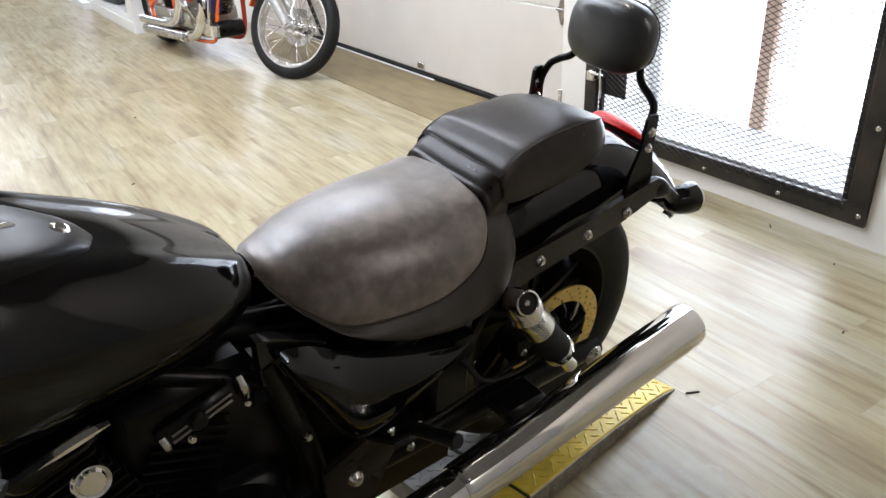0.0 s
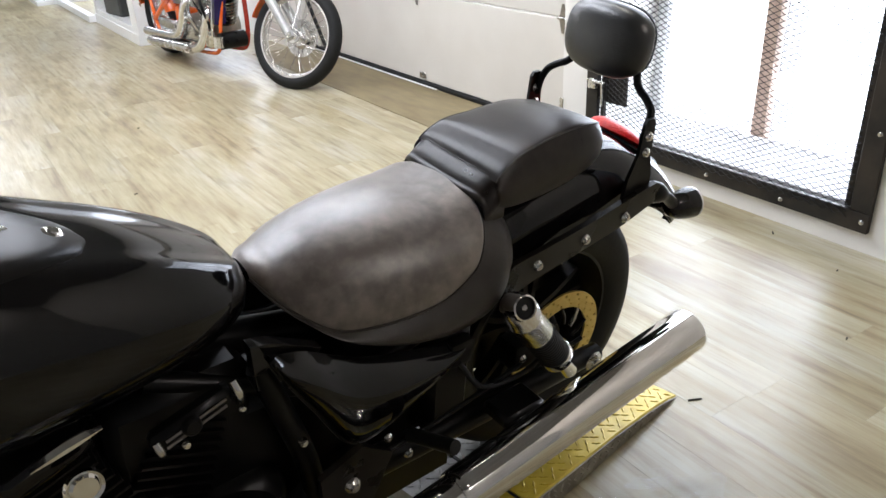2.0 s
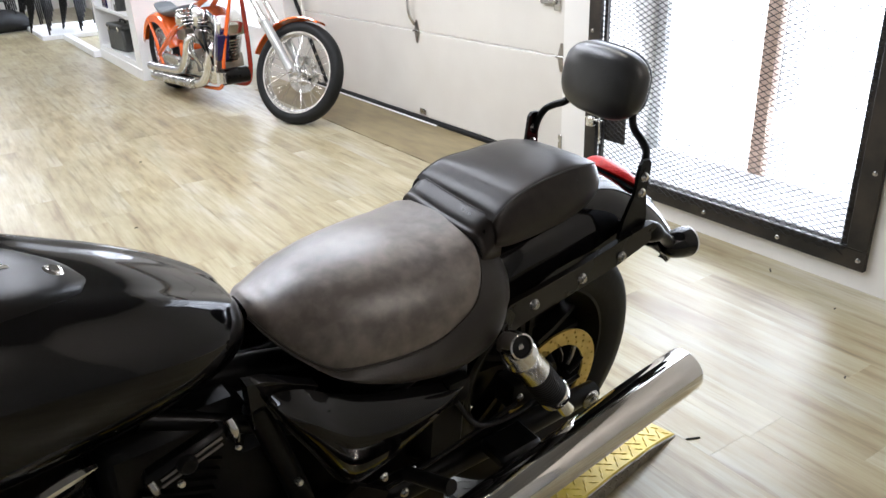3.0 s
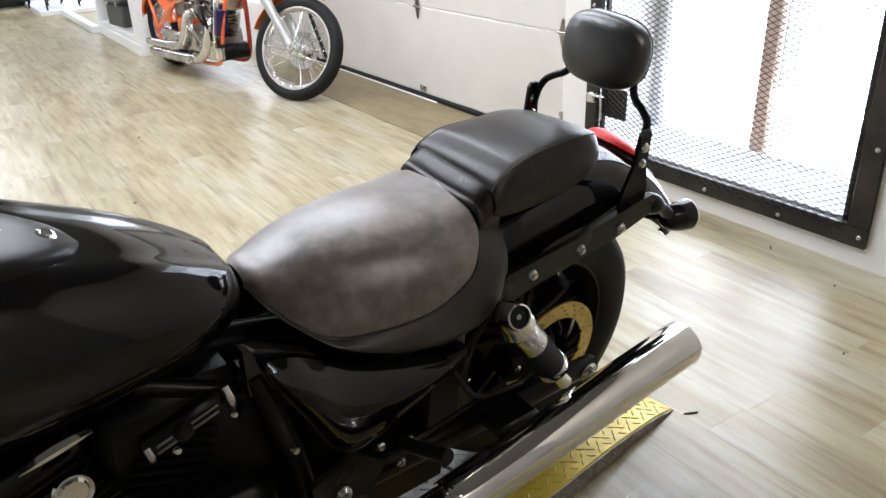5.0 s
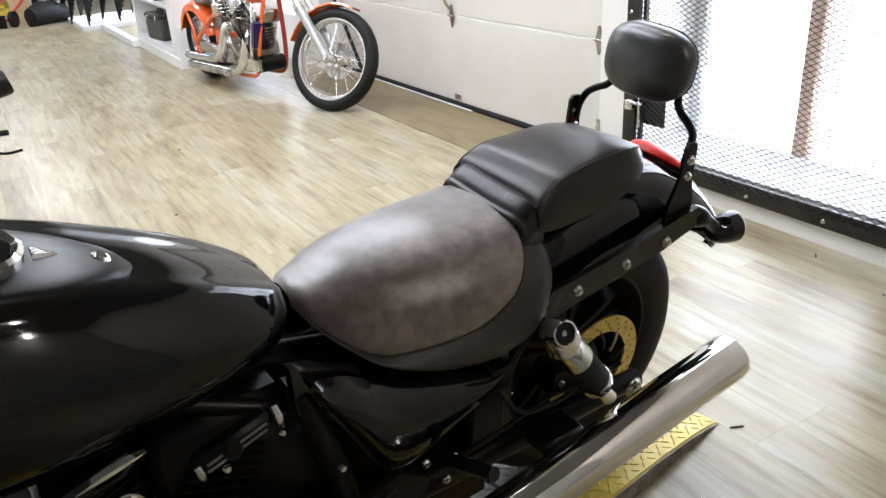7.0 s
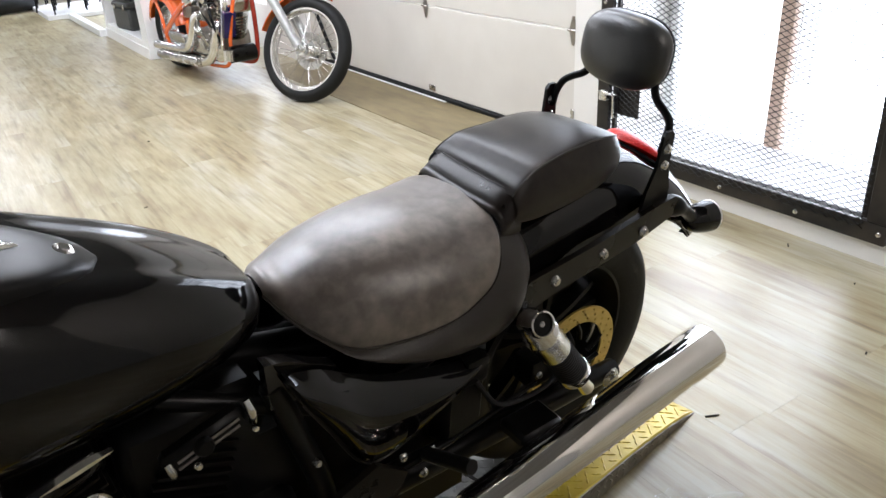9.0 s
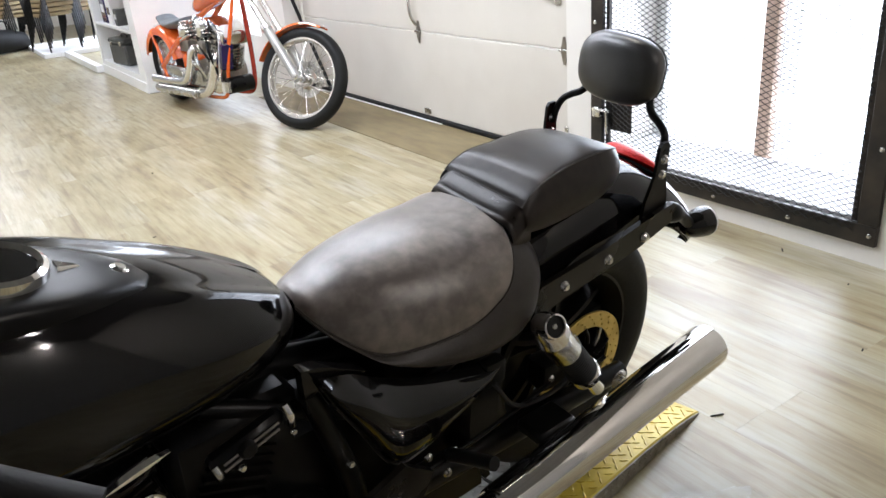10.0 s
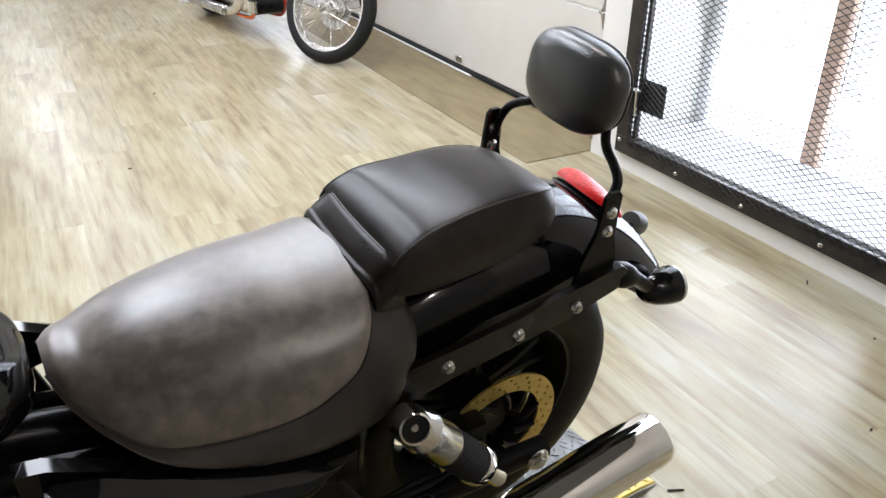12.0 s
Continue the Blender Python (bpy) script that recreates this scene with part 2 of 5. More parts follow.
# ---- mesh helpers ----
def part(name, bm, material, parent=None, label="", sharp=38, flat=False):
    bmesh.ops.recalc_face_normals(bm, faces=bm.faces)
    me = bpy.data.meshes.new(name)
    bm.to_mesh(me)
    bm.free()
    me.materials.append(material)
    if not flat:
        me.shade_smooth()
        me.set_sharp_from_angle(angle=radians(sharp))
    ob = new(name, me)
    if parent:
        ob.parent = parent
    if label:
        tagged(ob, label)
    return ob


def thing(name, m, label, category, group="", kind=""):
    ob = new(name)
    ob.empty_display_size = 0.1
    ob.matrix_world = m
    return tagged(ob, label, category, group, kind)


def box(c, s, bevel=0.0, bm=None, m=None, seg=1):
    bm = bm or bmesh.new()
    v = bmesh.ops.create_cube(bm, size=1.0)["verts"]
    bmesh.ops.scale(bm, vec=s, verts=v)
    if bevel:
        e = list({e for q in v for e in q.link_edges})
        v = [q for q in bmesh.ops.bevel(bm, geom=e, offset=bevel, segments=seg, affect="EDGES", profile=0.6)["verts"]]
    bmesh.ops.transform(bm, matrix=Matrix.Translation(c) @ (m or Matrix()), verts=v)
    return bm


def spline(pts, n):
    """n points on a smooth curve through pts."""
    p = np.array(pts, float)
    q = np.vstack([2 * p[0] - p[1], p, 2 * p[-1] - p[-2]])
    out = []
    for u in np.linspace(0, len(p) - 1, n):
        i = min(int(u), len(p) - 2)
        f = u - i
        a, b, c, d = q[i:i + 4]
        out.append(0.5 * (2 * b + (c - a) * f + (2 * a - 5 * b + 4 * c - d) * f * f + (3 * b - a - 3 * c + d) * f ** 3))
    return np.array(out)


def loft(rings, closed=True, caps=True, bm=None):
    bm = bm or bmesh.new()
    rows = [[bm.verts.new(tuple(float(k) for k in p)) for p in r] for r in rings]
    n = len(rows[0])
    for a, b in zip(rows, rows[1:]):
        for i in range(n if closed else n - 1):
            j = (i + 1) % n
            bm.faces.new((a[i], a[j], b[j], b[i]))
    if caps and closed:
        bm.faces.new(rows[0][::-1])
        bm.faces.new(rows[-1])
    return bm


def tube(pts, r, n=12, bm=None, caps=True):
    """A round bar along pts; r: one radius or one for each point."""
    p = [Vector(tuple(map(float, q))) for q in pts]
    rs = r if isinstance(r, (list, tuple, np.ndarray)) else [r] * len(p)
    rings, side = [], None
    for i, q in enumerate(p):
        d = (p[min(i + 1, len(p) - 1)] - p[max(i - 1, 0)]).normalized()
        if side is None:
            side = d.orthogonal().normalized()
        side = (side - d * side.dot(d)).normalized()
        up = d.cross(side)
        rings.append([q + (side * math.cos(a) + up * math.sin(a)) * rs[i] for a in np.linspace(0, 2 * math.pi, n, endpoint=False)])
    return loft(rings, True, caps, bm)


def turn(profile, axis_m, n=48, closed=False, bm=None):
    """Turns (radius, height) pairs round the z axis of axis_m."""
    rings = []
    for a in np.linspace(0, 2 * math.pi, n, endpoint=False):
        rings.append([axis_m @ Vector((r * math.cos(a), r * math.sin(a), h)) for r, h in profile])
    rings.append(rings[0])
    bm = bm or bmesh.new()
    rows = [[bm.verts.new(p) for p in r] for r in rings[:-1]]
    k = len(profile)
    for i in range(n):
        a, b = rows[i], rows[(i + 1) % n]
        for j in range(k if closed else k - 1):
            q = (j + 1) % k
            f = (a[j], a[q], b[q], b[j])
            if (a[j].co - b[j].co).length < 1e-7:
                f = (a[j], a[q], b[q])
            elif (a[q].co - b[q].co).length < 1e-7:
                f = (a[j], a[q], b[j])
            bm.faces.new(f)
    bmesh.ops.remove_doubles(bm, verts=bm.verts, dist=1e-6)
    return bm


def axis(c, d, spin=0.0):
    """A frame at c whose z axis points along d."""
    return Matrix.Translation(c) @ Vector(d).to_track_quat("Z", "Y").to_matrix().to_4x4() @ Matrix.Rotation(spin, 4, "Z")


def bolt(parent, c, d, r=0.008, h=0.006, material=None, name="bolt"):
    return part(name, turn([(0, h), (r * 0.55, h), (r * 0.62, h * 0.7), (r * 0.8, h * 0.75), (r, h * 0.45), (r * 1.15, h * 0.2), (r * 1.2, 0), (0, -h)], axis(c, d), 12), material or M_STEEL, parent)


def plate(outline, y, thick, bm=None):
    """A flat plate of (x, z) outline, in the plane y, that thick."""
    return loft([[(x, y - thick / 2, z) for x, z in outline], [(x, y + thick / 2, z) for x, z in outline]], True, True, bm)


def slab(name, lo, hi, material, label, category="wall", bevel=0.0):
    c, s = [(a + b) / 2 for a, b in zip(lo, hi)], [b - a for a, b in zip(lo, hi)]
    return tagged(part(name, box(c, s, bevel), material, flat=True), label, category, kind="structure")


# ---- the room ----
WX = 2.83
slab("wall_east_corner", (WX, -2.0, 0), (WX + 0.5, 1.345, 3.0), M_WALL, "off-white painted wall beside the caged window")
slab("wall_east_below_window", (WX, 1.345, 0), (WX + 0.5, 2.80, 0.085), M_WALL, "low white painted kerb under the caged window")
slab("wall_east_over_window", (WX, 1.345, 2.55), (WX + 0.5, 2.80, 3.0), M_WALL, "white painted wall over the caged window")
slab("wall_east_post", (WX, 2.80, 0), (WX + 0.5, 3.0, 3.0), M_WALL, "white post between garage door and window")
slab("wall_east_over_door", (WX, 3.0, 2.35), (WX + 0.3, 6.55, 3.0), M_WALL, "white painted wall over the garage door")
slab("wall_east_pillar", (WX, 6.55, 0), (WX + 0.3, 7.15, 3.0), M_WALL, "cream painted pillar beside the garage door")
slab("wall_east_over_side_window", (WX, 7.15, 2.3), (WX + 0.3, 9.4, 3.0), M_WALL, "white painted wall over the side window")
slab("wall_east_far", (WX, 9.4, 0), (WX + 0.3, 11.0, 3.0), M_WALL, "white painted wall behind the shelves")
slab("wall_east_over_far_window", (WX, 11.0, 2.2), (WX + 0.3, 13.0, 3.0), M_WALL, "white painted wall over the far window")
slab("wall_east_under_far_window", (WX, 11.0, 0), (WX + 0.3, 13.0, 0.25), M_WALL, "white painted wall below the far window")
slab("wall_east_end", (WX, 13.0, 0), (WX + 0.3, 16, 3.0), M_WALL, "white painted wall at the far end")
slab("wall_north", (-3.2, 16, 0), (WX + 0.3, 16.2, 3.0), M_WALL, "off-white painted end wall")
slab("wall_south", (-3.2, -2.0, 0), (WX, -1.8, 3.0), M_DARKWALL, "grey painted wall across the aisle")
# Unseen west wall: dark near part limits fill, pale far part brightens the chopper.
slab("wall_west_near", (-3.2, -1.8, 0), (-3.0, 3.4, 3.0), M_DARKWALL, "unseen side wall, kept grey to limit fill on the black motorcycle")
slab("wall_west_far", (-3.2, 3.4, 0), (-3.0, 16, 3.0), M_WALL, "unseen side wall, kept off-white to brighten the chopper")
slab("ceiling", (-3.2, -2.0, 3.0), (WX + 0.3, 16.2, 3.15), M_CEIL, "plain dark grey painted ceiling", "ceiling")
slab("ground", (-60, -60, -0.30), (60, 60, -0.16), M_GROUND, "pale ground outside the building", "ground")
backdrop = part("backdrop", box((4.5, 6.0, 3.0), (0.05, 34, 12)), M_SNOW, flat=True)
tagged(backdrop, "bright white overcast daylight outside the windows", "backdrop", kind="structure")


def window(name, y0, y1, z0, z1, label, mullions, material, sill=True, edge=0.05, back=0.27):
    """Glazing in an opening of the east wall, set back in the reveal."""
    w = thing(name, pose(0, 0, 0), label, "window", kind="structure")
    x = WX + back
    for a, b in ((y0, y0 + 0.05), (y1 - edge, y1)):
        part("window_frame", box((x, (a + b) / 2, (z0 + z1) / 2), (0.05, b - a, z1 - z0), 0.004), M_WHITE, w)
    part("window_frame", box((x, (y0 + y1) / 2, z1 - 0.03), (0.05, y1 - y0 - 0.10, 0.06), 0.004), M_WHITE, w)
    part("window_frame", box((x, (y0 + y1) / 2, z0 + 0.03), (0.05, y1 - y0 - 0.10, 0.06), 0.004), M_WHITE, w)
    edges = [y0 + 0.05]
    for k, (y, width) in enumerate(mullions):
        part("mullion", box((x, y, (z0 + z1) / 2), (0.06, width * 0.72, z1 - z0 - 0.12), 0.004), material, w)
        edges += [y - width / 2, y + width / 2]
    edges.append(y1 - edge)
    for a, b in [q for q in zip(edges[::2], edges[1::2]) if q[1] - q[0] > 0.02]:
        g = part("pane", box((x, (a + b) / 2, (z0 + z1) / 2), (0.006, b - a, z1 - z0 - 0.12)), M_GLASS, w, flat=True)
        g.visible_shadow = False
    if sill:
        part("window_sill", box((WX + back / 2, (y0 + y1) / 2, z0 + 0.04), (back - 0.055, y1 - y0 - 0.004, 0.078), 0.004), M_SILL, w, "weathered pale sill with dirt")
    return w


window("window_1", 1.345, 2.80, 0.085, 2.55, "tall shop window with a brown centre post behind a steel cage", [(2.145, 0.095)], M_WOOD, True, 0.06, 0.47)
part("mullion_return", box((WX + 0.47 + 0.115, 2.145, 1.3), (0.15, 0.064, 2.3)), M_WHITE, bpy.data.objects["window_1"])
slab("wall_east_under_side_window", (WX, 7.15, 0), (WX + 0.3, 9.4, 0.42), M_WALL, "low white wall under the side window")
window("window_2", 7.15, 9.4, 0.42, 2.3, "bright white glazed opening behind the orange chopper", [(8.2, 0.06)], M_WHITE, False)
window("window_3", 11.0, 13.0, 0.25, 2.2, "bright window behind the stacked chairs", [(12.0, 0.06)], M_WHITE)


# ---- garage door ----
def garage_door():
    d = thing("door_1", pose(0, 0, 0), "closed cream sectional garage door with black bottom seal", "garage door", kind="structure")
    x, y0, y1 = 2.975, 3.0, 6.55
    for k in range(4):
        z0 = 0.035 + 0.585 * k
        part("door_panel", box((x + 0.025, (y0 + y1) / 2, z0 + 0.2915), (0.045, y1 - y0, 0.579), 0.005), M_DOOR, d)
        for y in (y0 + 0.17, 4.62):
            if k:
                hinge = part("hinge", plate([(-0.032, 0), (-0.022, 0.022), (-0.007, 0.075), (0.007, 0.075), (0.022, 0.022), (0.032, 0), (0.022, -0.022), (0.007, -0.075), (-0.007, -0.075), (-0.022, -0.022)], 0, 0.004), M_ALLOY, d, "zinc hinge plate")
                hinge.matrix_local = pose(x - 0.004, y, z0 - 0.003, 0, 0, 90)
                part("hinge_pin", tube([(x - 0.012, y - 0.03, z0), (x - 0.012, y + 0.03, z0)], 0.008, 10), M_STEEL, d)
        if k == 1:
            part("lift_handle", tube(spline([(x - 0.004, 4.645, z0 + 0.04), (x - 0.04, 4.645, z0 + 0.10), (x - 0.045, 4.655, z0 + 0.19), (x - 0.02, 4.665, z0 + 0.25), (x - 0.004, 4.665, z0 + 0.255)], 14), 0.010, 10), M_STEEL, d, "steel lift handle")
            part("slide_bolt", box((x - 0.012, 3.27, z0 + 0.28), (0.02, 0.12, 0.025), 0.004), M_STEEL, d)
            part("slide_bolt_plate", box((x - 0.005, 3.21, z0 + 0.28), (0.008, 0.05, 0.09), 0.002), M_STEEL, d)
    part("bottom_seal", box((x + 0.022, (y0 + y1) / 2, 0.018), (0.06, y1 - y0, 0.034), 0.008), M_RUBBER, d, "black rubber bottom seal")
    # White strip drawn for the daylight that leaks in below the seal.
    part("threshold_strip", box((x - 0.017, 5.45, 0.0085), (0.016, 2.1, 0.006), 0.002), M_WHITE, d, "white strip standing in for light leaking under the door")
    part("bottom_bracket", box((x - 0.006, 4.58, 0.075), (0.010, 0.075, 0.04), 0.003), M_STEEL, d)
    part("bottom_bracket_lug", box((x - 0.018, 4.58, 0.088), (0.014, 0.03, 0.022), 0.003), M_STEEL, d)
    part("jamb_guard", box((WX - 0.003, 3.005, 0.16), (0.006, 0.028, 0.19), 0.002), M_STEEL, d, "dented metal corner guard")
    part("leaning_track", tube([(2.93, 6.02, 0.06), (2.90, 6.50, 0.78), (2.88, 6.52, 1.9)], 0.016, 10), M_SATIN, d)
    part("leaning_track", tube([(2.92, 6.12, 0.06), (2.92, 6.36, 0.50), (2.95, 6.44, 2.2)], 0.012, 10), M_DOOR, d)
    return d


garage_door()
slab("threshold_board", (2.46, 3.01, 0.0005), (2.966, 6.5, 0.005), M_BOARD, "worn brown board on the floor before the garage door", "floor board", 0.0015)


# ---- steel cage in front of the window ----
def window_gate():
    g = thing("window_gate", pose(0, 0, 0), "dark steel security gate with diamond mesh bolted over the window", "security gate")
    x, y0, y1, z0, z1, w = WX - 0.012, 1.332, 2.805, 0.082, 2.54, 0.078
    part("gate_rail", box((x, (y0 + y1) / 2, z0 + w / 2), (0.022, y1 - y0, w), 0.002), M_GATE, g)
    part("gate_rail", box((x, (y0 + y1) / 2, z1 - w / 2), (0.022, y1 - y0, w), 0.002), M_GATE, g)
    for y in (y0 + w / 2, y1 - w / 2):
        part("gate_stile", box((x, y, (z0 + z1) / 2), (0.022, w, z1 - z0 - 2 * w - 0.002), 0.002), M_GATE, g)
    part("gate_inner_bar", box((x + 0.022, y0 + w + 0.021, (z0 + z1) / 2), (0.022, 0.026, z1 - z0 - 2 * w), 0.002), M_GATE, g, "rusty inner angle bar")
    part("gate_inner_bar", box((x + 0.022, y1 - w - 0.012, (z0 + z1) / 2), (0.022, 0.020, z1 - z0 - 2 * w), 0.002), M_GATE, g)
    for k in range(7):
        z = 0.122 + 0.335 * k
        bolt(g, (x - 0.011, y0 + 0.026, z), (-1, 0, 0), 0.009, 0.007)
        bolt(g, (x - 0.011, y1 - 0.028, z + 0.02), (-1, 0, 0), 0.009, 0.007)
    for k in range(3):
        bolt(g, (x - 0.011, 1.688 + 0.36 * k, 0.109), (-1, 0, 0), 0.009, 0.007)
    # expanded metal: zigzag strands that touch at the knuckles
    pitch, rise, a = 0.0460, 0.0118, 0.0017
    ya, yb, za, zb = y0 + 0.085, y1 - 0.055, z0 + 0.047, z1 - 0.045
    verts, faces = [], []
    steps = int((yb - ya) / (pitch / 2))
    for r in range(int((zb - za) / rise)):
        base = len(verts)
        for i in range(steps + 1):
            y = ya + i * pitch / 2
            z = za + r * rise + (rise if (i + r) % 2 else 0.0) * 0.93
            bow = 0.0035 * math.sin(y * 5.1) + (0.002 if (i + r) % 2 else -0.002)
            for dx, dz in ((-a, 0), (0, a), (a, 0), (0, -a)):
                verts.append((x - 0.0175 + bow + dx * 1.6, y, z + dz))
        for i in range(steps):
            for k in range(4):
                p, q = base + 4 * i + k, base + 4 * i + (k + 1) % 4
                faces.append((p, q, q + 4, p + 4))
    me = bpy.data.meshes.new("diamond_mesh")
    me.from_pydata(verts, [], faces)
    me.materials.append(M_WIRE)
    net = new("diamond_mesh", me)
    net.parent = g
    tagged(net, "dark expanded-metal diamond mesh", kind="stuff")
    part("latch_plate", box((x + 0.034, 2.655, 0.36), (0.006, 0.165, 0.145), 0.003), M_GATE, g, "dark steel lock plate")
    part("latch_body", box((x - 0.028, 2.745, 0.385), (0.03, 0.05, 0.05), 0.006), M_STEEL, g, "zinc slide latch")
    part("latch_bolt", tube([(x - 0.036, 2.77, 0.40), (x - 0.036, 2.66, 0.40)], 0.007, 10), M_STEEL, g)
    part("latch_pin", tube(spline([(x - 0.034, 2.70, 0.40), (x - 0.045, 2.675, 0.40), (x - 0.045, 2.668, 0.385), (x - 0.04, 2.668, 0.29)], 12), 0.006, 8), M_STEEL, g, "bent steel latch pin")
    return g


window_gate()


# ---- shelves and the far end ----
def shelf_unit():
    s = thing("shelf_unit", pose(0, 0, 0), "white laminate open shelf unit with boxes on its shelves", "shelves")
    x0, x1, y0, y1, h = 1.82, 2.40, 7.62, 9.45, 1.75
    part("side_panel", box(((x0 + x1) / 2, y0 + 0.11, h / 2), (x1 - x0, 0.22, h), 0.004), M_WHITE, s)
    part("side_panel", box(((x0 + x1) / 2, y1 - 0.05, h / 2), (x1 - x0, 0.10, h), 0.004), M_WHITE, s)
    part("back_panel", box((x1 - 0.01, (y0 + y1) / 2, h / 2), (0.02, y1 - y0 - 0.32, h), 0.002), M_WHITE, s)
    for z, t in ((0.075, 0.15), (0.55, 0.03), (0.96, 0.03), (1.36, 0.03), (h - 0.02, 0.04)):
        part("shelf", box(((x0 + x1) / 2 - 0.012, (y0 + 0.22 + y1 - 0.10) / 2, z), (x1 - x0 - 0.03, y1 - y0 - 0.324, t), 0.003), M_WHITE, s)
    part("plinth", box((x0 - 0.004, (y0 + y1) / 2, 0.05), (0.012, y1 - y0, 0.10), 0.003), M_WHITE, s)
    return s


shelf_unit()


def tool_box():
    t = thing("tool_box", pose(1.97, 8.72, 0.151, 0, 0, 8), "dark grey plastic tool case on a white shelf", "tool box")
    part("case_body", box((0, 0, 0.11), (0.24, 0.42, 0.22), 0.02), M_TOOL, t)
    part("case_lid", box((0, 0, 0.247), (0.25, 0.43, 0.05), 0.015), M_TOOL, t)
    part("case_handle", tube(spline([(-0.02, -0.07, 0.272), (-0.02, -0.06, 0.30), (-0.02, 0.06, 0.30), (-0.02, 0.07, 0.272)], 12), 0.009, 8), M_TOOL, t)
    for y in (-0.12, 0.12):
        part("clasp", box((-0.128, y, 0.225), (0.012, 0.04, 0.05), 0.003), M_STEEL, t)


tool_box()
for i, (y, w, h, c, lab) in enumerate([(8.95, 0.20, 0.27, M_PURPLE, "purple printed carton standing on a shelf"), (8.70, 0.16, 0.24, M_WHITE, "small white carton standing on a shelf"), (8.45, 0.10, 0.16, M_TOOL, "small dark carton on a shelf")]):
    b = tagged(part("carton", box((1.97, y, 0.566 + h / 2), (0.24, w, h), 0.004), c), lab, "box")
    part("carton_label", box((1.8485, y, 0.566 + h * 0.55), (0.003, w * 0.6, h * 0.3)), M_WHITE if i != 1 else M_PURPLE, b)


def chair_stack(m, n):
    for k in range(n):
        c = thing("stacking_chair", m @ pose(0.045 * k, 0, 0.062 * k), "stacked black metal chair with tan fabric seat", "chair", "stack of chairs")
        for y in (-0.22, 0.22):
            part("leg", tube(spline([(0.24, y, 0.0), (0.20, y, 0.44), (0.18, y * 0.95, 0.455)], 8), 0.011, 8), M_SATIN, c)
            part("leg", tube(spline([(-0.26, y, 0.0), (-0.20, y, 0.45), (-0.27, y, 0.84)], 8), 0.011, 8), M_SATIN, c)
        part("seat", box((0, 0, 0.47), (0.44, 0.43, 0.05), 0.02, seg=2), M_FABRIC, c)
        part("backrest", box((-0.255, 0, 0.74), (0.035, 0.42, 0.20), 0.014, seg=2), M_FABRIC, c)


slab("platform", (1.50, 11.45, 0.0), (2.45, 12.9, 0.06), M_WHITE, "low white board platform on the floor", "platform", 0.006)
slab("curb_board", (1.74, 9.47, 0.0), (1.82, 11.40, 0.075), M_WHITE, "white painted board along the floor", "trim", 0.004)
chair_stack(pose(1.74, 11.80, 0.06, 0, 0, -72), 6)
chair_stack(pose(2.20, 12.15, 0.06, 0, 0, -75), 5)
chair_stack(pose(1.42, 13.20, 0.0, 0, 0, -66), 6)


def clutter():
    p = thing("pallet_truck", pose(0.15, 14.3, 0, 0, 0, 20), "yellow painted hydraulic lift table at the far end", "lift table")
    for y in (-0.3, 0.3):
        part("fork", box((0, y, 0.10), (1.5, 0.16, 0.10), 0.02), M_YELLOW, p)
    part("mast", box((0.78, 0, 0.42), (0.14, 0.62, 0.75), 0.03), M_YELLOW, p)
    part("wheel", tube([(0.80, -0.2, 0.09), (0.80, 0.2, 0.09)], 0.09, 18), M_RUBBER, p)
    part("tow_bar", tube(spline([(0.84, 0, 0.5), (1.0, 0, 0.9), (1.05, 0, 1.25)], 8), 0.022, 8), M_SATIN, p)
    part("deck", box((-0.1, 0, 0.19), (1.3, 0.78, 0.05), 0.01), M_YELLOW, p)
    q = thing("duffel_bag", pose(1.25, 12.8, 0, 0, 0, 28), "black soft bag slumped on the floor", "bag")
    rings = [[(x, r * 1.1 * math.cos(a), max(0.0, r + r * math.sin(a) * 0.95)) for a in np.linspace(0, 2 * math.pi, 16, endpoint=False)] for x, r in ((-0.3, 0.05), (-0.27, 0.13), (-0.1, 0.17), (0.1, 0.16), (0.26, 0.13), (0.3, 0.05))]
    part("bag_body", loft(rings), M_RUBBER, q)
    part("bag_handle", tube(spline([(-0.12, 0, 0.30), (-0.06, 0.02, 0.42), (0.06, 0.02, 0.42), (0.12, 0, 0.30)], 10), 0.012, 8), M_RUBBER, q)
    r = tagged(part("leaning_board", box((0, 0, 0.21), (0.30, 0.02, 0.42), 0.003), M_CARD), "tan board leaning at the far end", "board")
    r.matrix_world = pose(0.98, 13.45, 0, -14, 0, 6)
    s = thing("hand_truck", pose(0.78, 13.35, 0, 0, 0, 60), "red and black hand truck lying at the far end", "hand truck")
    for y in (-0.16, 0.16):
        part("rail", tube([(-0.4, y, 0.10), (0.5, y, 0.42)], 0.018, 8), M_REDCLOTH, s)
        part("wheel", tube([(-0.35, y * 1.5 - 0.03, 0.11), (-0.35, y * 1.5 + 0.03, 0.11)], 0.11, 18), M_RUBBER, s)
    part("toe_plate", box((-0.46, 0, 0.09), (0.02, 0.36, 0.18), 0.004), M_SATIN, s)
    for k, (x, y, w, d, h, a) in enumerate([(0.55, 13.1, 0.55, 0.34, 0.10, 25), (0.42, 13.4, 0.40, 0.30, 0.16, -15)]):
        c = tagged(part("packing_slab", box((0, 0, h / 2), (w, d, h), 0.008), M_WHITE), "white foam packing piece on the floor", "packaging")
        c.matrix_world = pose(x, y, 0, 0, 0, a)


clutter()


